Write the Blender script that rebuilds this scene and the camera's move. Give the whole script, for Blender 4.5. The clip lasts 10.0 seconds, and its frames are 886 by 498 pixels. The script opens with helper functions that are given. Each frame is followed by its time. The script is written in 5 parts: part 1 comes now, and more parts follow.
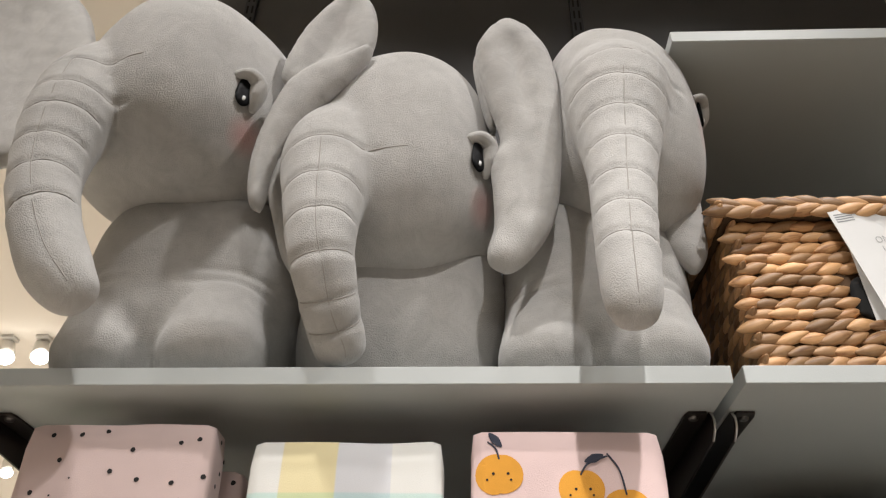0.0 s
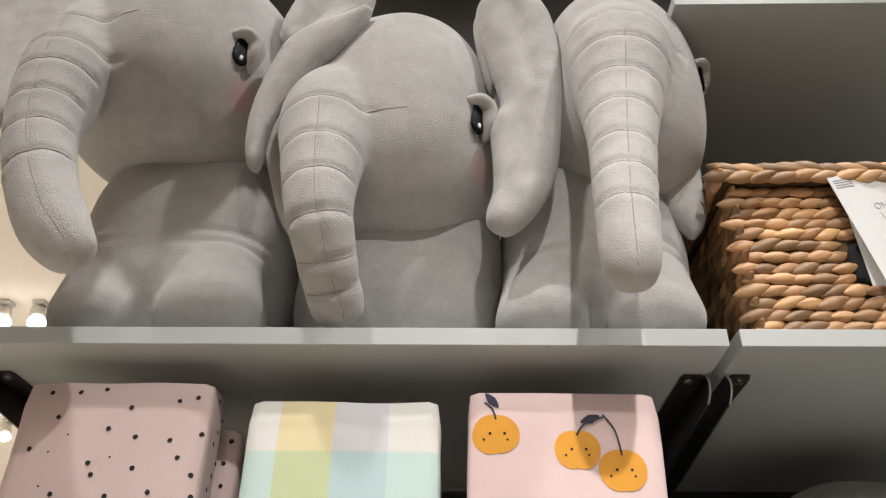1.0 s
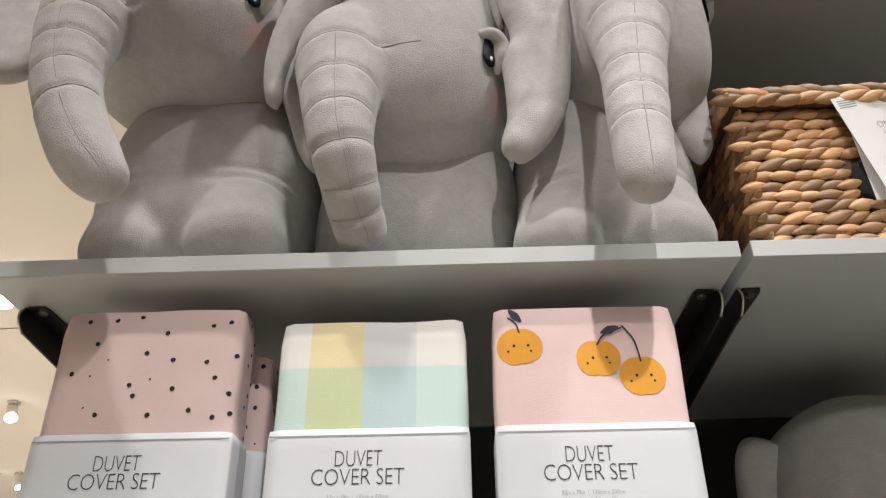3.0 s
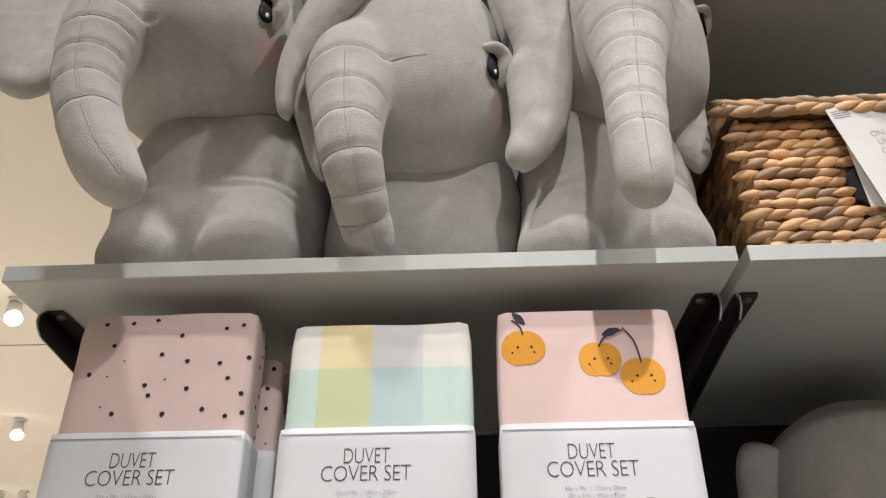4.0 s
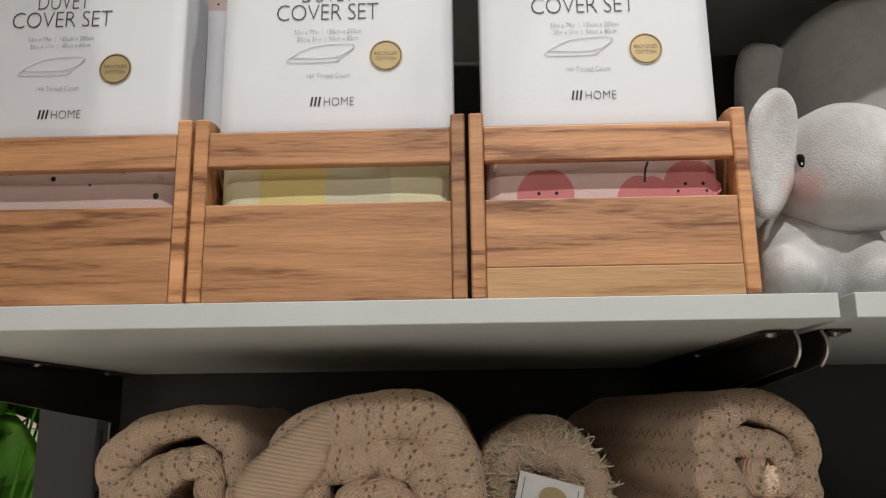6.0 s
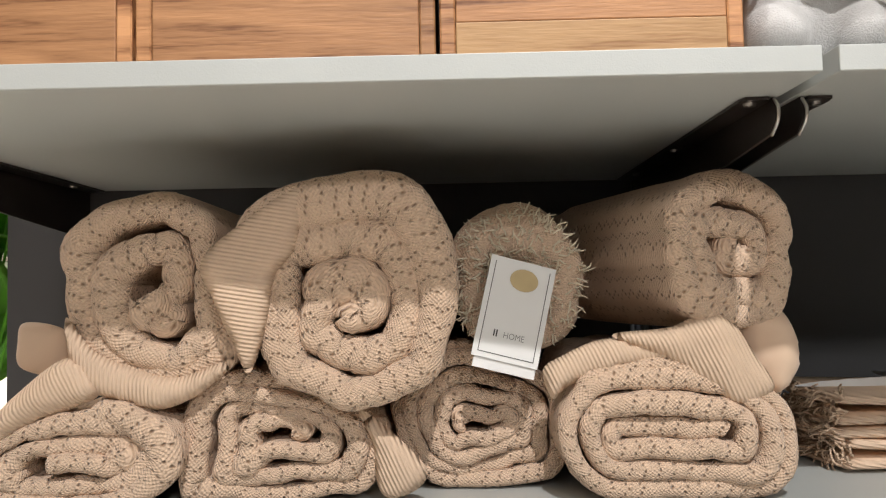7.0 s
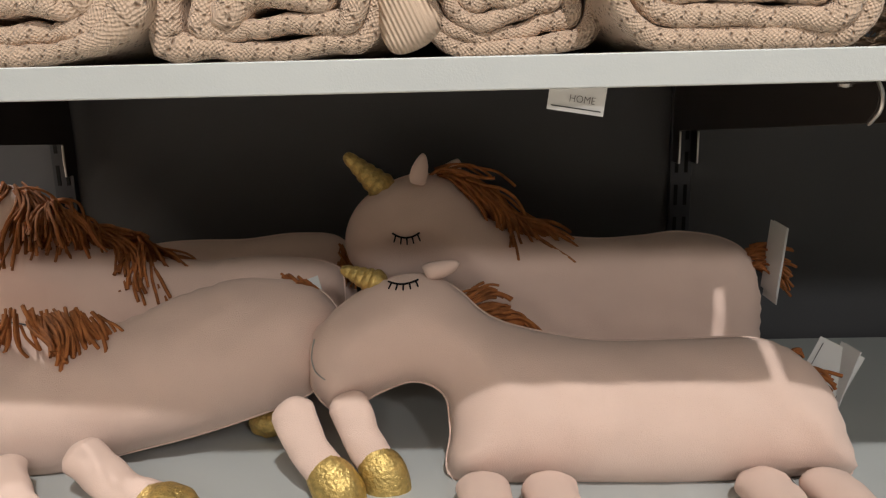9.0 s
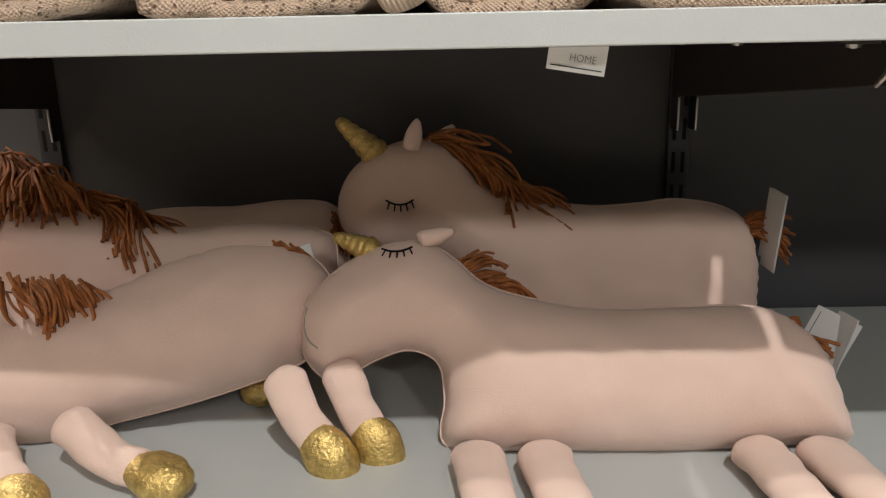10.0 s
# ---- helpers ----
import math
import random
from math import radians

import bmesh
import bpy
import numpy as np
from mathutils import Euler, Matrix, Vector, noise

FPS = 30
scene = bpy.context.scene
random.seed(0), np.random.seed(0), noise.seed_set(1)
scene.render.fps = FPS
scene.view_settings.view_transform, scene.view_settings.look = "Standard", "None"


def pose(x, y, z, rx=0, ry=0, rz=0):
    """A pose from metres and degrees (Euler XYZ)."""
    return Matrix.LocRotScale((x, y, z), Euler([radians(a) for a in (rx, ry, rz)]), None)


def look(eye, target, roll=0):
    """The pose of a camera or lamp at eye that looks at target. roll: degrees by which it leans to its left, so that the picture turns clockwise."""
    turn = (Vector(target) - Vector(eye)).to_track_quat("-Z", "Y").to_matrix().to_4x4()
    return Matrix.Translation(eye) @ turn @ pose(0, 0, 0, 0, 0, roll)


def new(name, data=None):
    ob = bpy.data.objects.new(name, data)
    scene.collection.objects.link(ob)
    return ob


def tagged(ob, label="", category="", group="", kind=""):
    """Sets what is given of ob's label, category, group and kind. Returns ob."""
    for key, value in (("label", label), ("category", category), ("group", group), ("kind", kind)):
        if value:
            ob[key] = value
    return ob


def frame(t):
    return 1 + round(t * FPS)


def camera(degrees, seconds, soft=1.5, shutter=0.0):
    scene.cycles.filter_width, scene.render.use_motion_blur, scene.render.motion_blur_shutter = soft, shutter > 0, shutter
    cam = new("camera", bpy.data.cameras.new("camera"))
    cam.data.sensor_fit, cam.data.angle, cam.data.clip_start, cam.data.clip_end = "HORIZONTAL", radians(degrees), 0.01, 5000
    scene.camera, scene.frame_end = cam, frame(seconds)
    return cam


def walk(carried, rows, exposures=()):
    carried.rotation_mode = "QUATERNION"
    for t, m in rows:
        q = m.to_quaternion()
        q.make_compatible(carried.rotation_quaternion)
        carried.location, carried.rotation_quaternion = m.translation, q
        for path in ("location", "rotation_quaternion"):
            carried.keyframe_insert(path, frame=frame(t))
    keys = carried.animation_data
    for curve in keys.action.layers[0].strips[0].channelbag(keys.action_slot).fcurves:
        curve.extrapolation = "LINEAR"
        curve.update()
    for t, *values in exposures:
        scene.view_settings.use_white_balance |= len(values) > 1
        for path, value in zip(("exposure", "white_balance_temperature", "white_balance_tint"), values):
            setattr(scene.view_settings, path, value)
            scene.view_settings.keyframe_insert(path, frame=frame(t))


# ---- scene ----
cam = camera(59.1, 10.0, 1.25)
PATH = [
    (0, (-0.326, -0.892, 1.285), (-0.396, 0.775, 2.388), 0.8),
    (0.5, (-0.327, -0.891, 1.283), (-0.394, 0.795, 2.357), 0.9),
    (1, (-0.329, -0.885, 1.277), (-0.39, 0.823, 2.315), 1.1),
    (1.5, (-0.317, -0.887, 1.266), (-0.356, 0.84, 2.274), 0.6),
    (2, (-0.34, -0.891, 1.241), (-0.375, 0.843, 2.236), -0.2),
    (2.5, (-0.362, -0.875, 1.215), (-0.403, 0.874, 2.185), -0.7),
    (4, (-0.363, -0.9, 1.168), (-0.424, 0.815, 2.196), -0.6),
    (4.5, (-0.368, -0.861, 1.126), (-0.433, 0.897, 2.078), -0.6),
    (5, (-0.376, -0.815, 1.074), (-0.449, 1.022, 1.862), -0.5),
    (5.5, (-0.368, -0.77, 1.037), (-0.44, 1.134, 1.643), -0.6),
    (6, (-0.348, -0.722, 0.996), (-0.409, 1.231, 1.422), -0.7),
    (6.2, (-0.338, -0.709, 0.985), (-0.397, 1.264, 1.31), -0.9),
    (7.3, (-0.339, -0.672, 0.856), (-0.352, 1.327, 0.882), -1.2),
    (7.5, (-0.344, -0.664, 0.825), (-0.358, 1.336, 0.79), -1.2),
    (8, (-0.343, -0.634, 0.735), (-0.391, 1.358, 0.566), -1.0),
    (8.2, (-0.348, -0.614, 0.71), (-0.394, 1.37, 0.459), -1.0),
    (8.5, (-0.351, -0.593, 0.685), (-0.401, 1.374, 0.328), -1.1),
    (9, (-0.355, -0.564, 0.647), (-0.401, 1.386, 0.204), -1.4),
    (9.5, (-0.357, -0.549, 0.639), (-0.396, 1.394, 0.168), -1.3),
    (10, (-0.357, -0.549, 0.639), (-0.387, 1.383, 0.123), -1.2),
]
walk(cam, [(t, look(eye, target, roll)) for t, eye, target, roll in PATH],
     [(0, -0.2), (4.5, -0.3), (5.5, -0.42), (6.2, -0.26), (7.3, 0.22), (8.5, 0.12), (10, 0.0)])


# ---- light ----
def spot(name, eye, target, power, angle, blend=0.35, size=0.06, colour=(1.0, 0.968, 0.945)):
    data = bpy.data.lights.new(name, "SPOT")
    data.energy, data.spot_size, data.spot_blend, data.shadow_soft_size, data.color = power, radians(angle), blend, size, colour
    ob = new(name, data)
    ob.matrix_world = look(eye, target)
    return ob


world = bpy.data.worlds.new("world")
scene.world = world
world.use_nodes = True
world.node_tree.nodes["Background"].inputs[0].default_value = (1.0, 0.95, 0.89, 1)
world.node_tree.nodes["Background"].inputs[1].default_value = 0.25
CEIL = 4.1
spot("ceiling_spot", (0.16, -2.4, CEIL - 0.12), (0.06, 0.05, 0.2), 440, 49, 0.9, 0.045)
spot("ceiling_spot", (-0.95, -0.95, CEIL - 0.12), (-0.7, 0.1, 2.2), 185, 64, 0.8)
spot("ceiling_spot", (0.85, -0.72, CEIL - 0.12), (0.1, 0.2, 2.1), 150, 66, 0.8)
for lx in (-3.0, -0.4, 2.2):
    spot("ceiling_spot", (lx, -6.6, CEIL - 0.12), (lx * 0.2 - 0.1, 0.3, 0.25), {-3.0: 50, -0.4: 240, 2.2: 460}[lx], 30, 0.9, 0.3)
for lx, ly in ((-1.2, -2.8), (0.8, -2.8)):
    spot("ceiling_spot", (lx, ly, CEIL - 0.12), (lx, ly, 0), 270, 70, 0.6)
for lx, ly, power in ((-4.0, 3.0, 1200), (-5.4, 6.5, 1200), (-8.0, 10.0, 1200), (-4.8, -3.0, 220)):
    spot("ceiling_spot", (lx, ly, CEIL - 0.12), (lx, ly, 0), power, 120, 0.6)


# ---- materials ----
def material(name, colour, rough=0.8, metal=0.0, var=0.12, scale=6.0, grain=0.0, grain_scale=400.0, sheen=0.0, spec=0.5):
    """A surface with large soft variation, fine grain and relief."""
    m = bpy.data.materials.new(name)
    m.use_nodes = True
    nt = m.node_tree
    n, l = nt.nodes, nt.links
    b = n["Principled BSDF"]
    b.inputs["Roughness"].default_value, b.inputs["Metallic"].default_value = rough, metal
    b.inputs["Specular IOR Level"].default_value = spec
    if sheen:
        b.inputs["Sheen Weight"].default_value, b.inputs["Sheen Roughness"].default_value = sheen, 0.5
    co = n.new("ShaderNodeTexCoord")
    big = n.new("ShaderNodeTexNoise")
    big.inputs["Scale"].default_value, big.inputs["Detail"].default_value = scale, 4
    l.new(co.outputs["Object"], big.inputs["Vector"])
    ramp = n.new("ShaderNodeMapRange")
    ramp.inputs["From Min"].default_value, ramp.inputs["From Max"].default_value = 0.25, 0.75
    ramp.inputs["To Min"].default_value, ramp.inputs["To Max"].default_value = 1 - var, 1 + var
    l.new(big.outputs[0], ramp.inputs["Value"])
    mul = n.new("ShaderNodeVectorMath")
    mul.operation = "SCALE"
    mul.inputs[0].default_value = colour
    l.new(ramp.outputs[0], mul.inputs["Scale"])
    l.new(mul.outputs[0], b.inputs["Base Color"])
    if grain:
        fine = n.new("ShaderNodeTexNoise")
        fine.inputs["Scale"].default_value, fine.inputs["Detail"].default_value = grain_scale, 3
        l.new(co.outputs["Object"], fine.inputs["Vector"])
        bump = n.new("ShaderNodeBump")
        bump.inputs["Strength"].default_value, bump.inputs["Distance"].default_value = grain, 0.002
        l.new(fine.outputs[0], bump.inputs["Height"])
        l.new(bump.outputs[0], b.inputs["Normal"])
    return m


def plush(name, colour, blush=()):
    """Short-pile plush; blush: places where pink dye is rubbed into the pile."""
    m = material(name, colour, 0.95, var=0.07, scale=9, grain=0.85, grain_scale=560, sheen=0.4, spec=0.1)
    n, l = m.node_tree.nodes, m.node_tree.links
    b = n["Principled BSDF"]
    link = b.inputs["Base Color"].links[0]
    last = link.from_socket
    co = n.new("ShaderNodeTexCoord")
    # nap: brushed patches, a little lighter or darker
    nap = n.new("ShaderNodeTexNoise")
    nap.inputs["Scale"].default_value, nap.inputs["Detail"].default_value, nap.inputs["Distortion"].default_value = 26, 12, 0.6
    nap.inputs["Roughness"].default_value = 0.72
    l.new(co.outputs["Object"], nap.inputs["Vector"])
    rng = n.new("ShaderNodeMapRange")
    rng.inputs["From Min"].default_value, rng.inputs["From Max"].default_value = 0.3, 0.7
    rng.inputs["To Min"].default_value, rng.inputs["To Max"].default_value = 0.85, 1.13
    l.new(nap.outputs[0], rng.inputs["Value"])
    sc = n.new("ShaderNodeVectorMath")
    sc.operation = "SCALE"
    l.new(last, sc.inputs[0])
    l.new(rng.outputs[0], sc.inputs["Scale"])
    last = sc.outputs[0]
    for place, size in blush:
        d = n.new("ShaderNodeVectorMath")
        d.operation = "DISTANCE"
        d.inputs[1].default_value = place
        l.new(co.outputs["Object"], d.inputs[0])
        r = n.new("ShaderNodeMapRange")
        r.inputs["From Min"].default_value, r.inputs["From Max"].default_value = size * 0.3, size
        r.inputs["To Min"].default_value, r.inputs["To Max"].default_value = 0.5, 0.0
        l.new(d.outputs["Value"], r.inputs["Value"])
        mix = n.new("ShaderNodeMix")
        mix.data_type = "RGBA"
        sockets = [s for s in mix.inputs if s.type == "RGBA"]
        sockets[1].default_value = (0.66, 0.28, 0.25, 1)
        l.new(r.outputs[0], mix.inputs[0])
        l.new(last, sockets[0])
        last = [s for s in mix.outputs if s.type == "RGBA"][0]
    l.new(last, b.inputs["Base Color"])
    return m


def wood(name, light, dark):
    """Oiled acacia: long wavy grain along x, board-to-board tone, dark streaks."""
    m = bpy.data.materials.new(name)
    m.use_nodes = True
    n, l = m.node_tree.nodes, m.node_tree.links
    b = n["Principled BSDF"]
    b.inputs["Roughness"].default_value = 0.5
    co, info = n.new("ShaderNodeTexCoord"), n.new("ShaderNodeObjectInfo")
    off = n.new("ShaderNodeVectorMath")
    off.operation = "MULTIPLY_ADD"
    off.inputs[1].default_value = (1, 1, 1)
    rnd = n.new("ShaderNodeVectorMath")
    rnd.operation = "SCALE"
    rnd.inputs[0].default_value = (3.1, 1.7, 2.3)
    l.new(info.outputs["Random"], rnd.inputs["Scale"])
    l.new(co.outputs["Object"], off.inputs[0])
    l.new(rnd.outputs[0], off.inputs[2])
    st = n.new("ShaderNodeMapping")
    st.inputs["Scale"].default_value = (1.3, 17, 17)
    l.new(off.outputs[0], st.inputs["Vector"])
    wave = n.new("ShaderNodeTexNoise")
    wave.inputs["Scale"].default_value, wave.inputs["Detail"].default_value, wave.inputs["Distortion"].default_value = 1.7, 9, 1.7
    l.new(st.outputs[0], wave.inputs["Vector"])
    fine_map = n.new("ShaderNodeMapping")
    fine_map.inputs["Scale"].default_value = (22, 260, 260)
    l.new(off.outputs[0], fine_map.inputs["Vector"])
    fine = n.new("ShaderNodeTexNoise")
    fine.inputs["Scale"].default_value, fine.inputs["Detail"].default_value = 1.5, 3
    l.new(fine_map.outputs[0], fine.inputs["Vector"])
    add = n.new("ShaderNodeMath")
    add.operation = "MULTIPLY_ADD"
    add.inputs[1].default_value = 0.34
    l.new(fine.outputs[0], add.inputs[0])
    l.new(wave.outputs[0], add.inputs[2])
    ramp = n.new("ShaderNodeValToRGB")
    e = ramp.color_ramp.elements
    e[0].position, e[0].color = 0.50, (*dark, 1)
    e[1].position, e[1].color = 0.84, (*light, 1)
    mid = e.new(0.62)
    mid.color = tuple(0.4 * d + 0.6 * g for d, g in zip(dark, light)) + (1,)
    l.new(add.outputs[0], ramp.inputs[0])
    tone = n.new("ShaderNodeMapRange")
    tone.inputs["To Min"].default_value, tone.inputs["To Max"].default_value = 0.70, 1.12
    l.new(info.outputs["Random"], tone.inputs["Value"])
    toned = n.new("ShaderNodeVectorMath")
    toned.operation = "SCALE"
    l.new(ramp.outputs[0], toned.inputs[0])
    l.new(tone.outputs[0], toned.inputs["Scale"])
    l.new(toned.outputs[0], b.inputs["Base Color"])
    bump = n.new("ShaderNodeBump")
    bump.inputs["Strength"].default_value, bump.inputs["Distance"].default_value = 0.35, 0.001
    l.new(fine.outputs[0], bump.inputs["Height"])
    l.new(bump.outputs[0], b.inputs["Normal"])
    return m


def knit(name, colour, lace=1.0):
    """Fine knit laid out along UV in metres: ribs, zigzag rows of eyelets with painted-in shade, soft yarn relief."""
    m = bpy.data.materials.new(name)
    m.use_nodes = True
    n, l = m.node_tree.nodes, m.node_tree.links
    b = n["Principled BSDF"]
    b.inputs["Roughness"].default_value, b.inputs["Specular IOR Level"].default_value = 0.95, 0.15
    b.inputs["Sheen Weight"].default_value = 0.2

    def mth(op, a, c=0.0, d=0.0):
        k = n.new("ShaderNodeMath")
        k.operation = op
        for i, v in enumerate((a, c, d)):
            if isinstance(v, (int, float)):
                k.inputs[i].default_value = v
            else:
                l.new(v, k.inputs[i])
        return k.outputs[0]

    uv = n.new("ShaderNodeTexCoord")
    wob = n.new("ShaderNodeTexNoise")
    wob.inputs["Scale"].default_value, wob.inputs["Detail"].default_value = 45, 4
    l.new(uv.outputs["UV"], wob.inputs["Vector"])
    xyz = n.new("ShaderNodeSeparateXYZ")
    l.new(uv.outputs["UV"], xyz.inputs[0])
    jig = mth("MULTIPLY", wob.outputs[0], 0.009)
    u, v = mth("ADD", xyz.outputs[0], jig), mth("ADD", xyz.outputs[1], jig)
    # stitches: small v-shaped loops
    su = mth("SINE", mth("MULTIPLY", u, 2 * math.pi / 0.0048))
    sv = mth("SINE", mth("MULTIPLY", v, 2 * math.pi / 0.0040))
    stitch = mth("MULTIPLY", su, sv)
    # eyelets stepping sideways row by row, to and fro
    row = mth("FLOOR", mth("DIVIDE", v, 0.0058))
    step = mth("PINGPONG", mth("MULTIPLY", row, 0.0030), 0.0060)
    cell_v = mth("MULTIPLY", mth("SUBTRACT", mth("FRACT", mth("DIVIDE", v, 0.0058)), 0.5), 0.0058)
    pu = mth("ADD", u, step)
    cell_u = mth("MULTIPLY", mth("SUBTRACT", mth("FRACT", mth("DIVIDE", pu, 0.0165)), 0.5), 0.0165)
    d = mth("SQRT", mth("ADD", mth("POWER", cell_u, 2), mth("POWER", mth("MULTIPLY", cell_v, 0.8), 2)))
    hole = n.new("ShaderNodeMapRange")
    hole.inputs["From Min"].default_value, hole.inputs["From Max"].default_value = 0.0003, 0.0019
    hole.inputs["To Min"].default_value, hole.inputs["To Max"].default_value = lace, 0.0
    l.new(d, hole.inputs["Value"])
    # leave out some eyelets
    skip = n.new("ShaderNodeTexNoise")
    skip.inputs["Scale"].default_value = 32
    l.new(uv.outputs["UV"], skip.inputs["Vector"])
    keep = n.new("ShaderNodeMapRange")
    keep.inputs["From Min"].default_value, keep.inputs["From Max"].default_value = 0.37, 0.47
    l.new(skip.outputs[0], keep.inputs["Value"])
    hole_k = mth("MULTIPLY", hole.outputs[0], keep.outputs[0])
    fuzz = n.new("ShaderNodeTexNoise")
    fuzz.inputs["Scale"].default_value, fuzz.inputs["Detail"].default_value = 420, 4
    l.new(uv.outputs["UV"], fuzz.inputs["Vector"])
    height = mth("ADD", mth("SUBTRACT", mth("MULTIPLY", stitch, 0.32), mth("MULTIPLY", hole_k, 1.5)), mth("MULTIPLY", fuzz.outputs[0], 0.6))
    bump = n.new("ShaderNodeBump")
    bump.inputs["Strength"].default_value, bump.inputs["Distance"].default_value = 0.9, 0.0032
    l.new(height, bump.inputs["Height"])
    l.new(bump.outputs[0], b.inputs["Normal"])
    # eyelets get a darker yarn colour, painting the shade inside each hole
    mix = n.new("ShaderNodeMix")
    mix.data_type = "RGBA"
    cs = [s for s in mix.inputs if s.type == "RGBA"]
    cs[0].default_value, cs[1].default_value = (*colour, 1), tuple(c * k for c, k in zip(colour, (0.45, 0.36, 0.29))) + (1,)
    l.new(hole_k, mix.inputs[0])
    # colour follows the stitch relief: slight shade painted into the hollows
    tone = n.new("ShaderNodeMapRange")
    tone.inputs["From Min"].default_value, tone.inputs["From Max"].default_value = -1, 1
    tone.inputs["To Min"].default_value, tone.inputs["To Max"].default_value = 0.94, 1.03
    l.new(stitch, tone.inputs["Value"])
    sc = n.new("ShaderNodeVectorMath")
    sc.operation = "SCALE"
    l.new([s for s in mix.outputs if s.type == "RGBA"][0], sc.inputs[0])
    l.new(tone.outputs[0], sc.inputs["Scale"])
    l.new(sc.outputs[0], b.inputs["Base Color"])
    return m


def straw(name, light, dark):
    """Dried flat stems: fibres along each strand, every strand of its own tone."""
    m = wood(name, light, dark)
    n, l = m.node_tree.nodes, m.node_tree.links
    b = n["Principled BSDF"]
    src = b.inputs["Base Color"].links[0].from_socket
    info = n.new("ShaderNodeObjectInfo")
    r = n.new("ShaderNodeMapRange")
    r.inputs["To Min"].default_value, r.inputs["To Max"].default_value = 0.6, 1.25
    l.new(info.outputs["Random"], r.inputs["Value"])
    sc = n.new("ShaderNodeVectorMath")
    sc.operation = "SCALE"
    l.new(src, sc.inputs[0])
    l.new(r.outputs[0], sc.inputs["Scale"])
    l.new(sc.outputs[0], b.inputs["Base Color"])
    return m


def ribbed(name, colour, pitch, turn):
    """Knitted ribbing: raised cords at a real pitch, in object space, turned about y."""
    m = material(name, colour, 0.95, var=0.05, scale=20, spec=0.15)
    n, l = m.node_tree.nodes, m.node_tree.links
    co, mp, wv, bump = n.new("ShaderNodeTexCoord"), n.new("ShaderNodeMapping"), n.new("ShaderNodeTexWave"), n.new("ShaderNodeBump")
    mp.inputs["Rotation"].default_value = (0, radians(turn), 0)
    wv.inputs["Scale"].default_value, wv.inputs["Distortion"].default_value = 0.314 / pitch, 0.4
    bump.inputs["Strength"].default_value, bump.inputs["Distance"].default_value = 0.7, 0.0022
    l.new(co.outputs["Object"], mp.inputs["Vector"])
    l.new(mp.outputs[0], wv.inputs["Vector"])
    l.new(wv.outputs["Fac"], bump.inputs["Height"])
    l.new(bump.outputs[0], n["Principled BSDF"].inputs["Normal"])
    return m


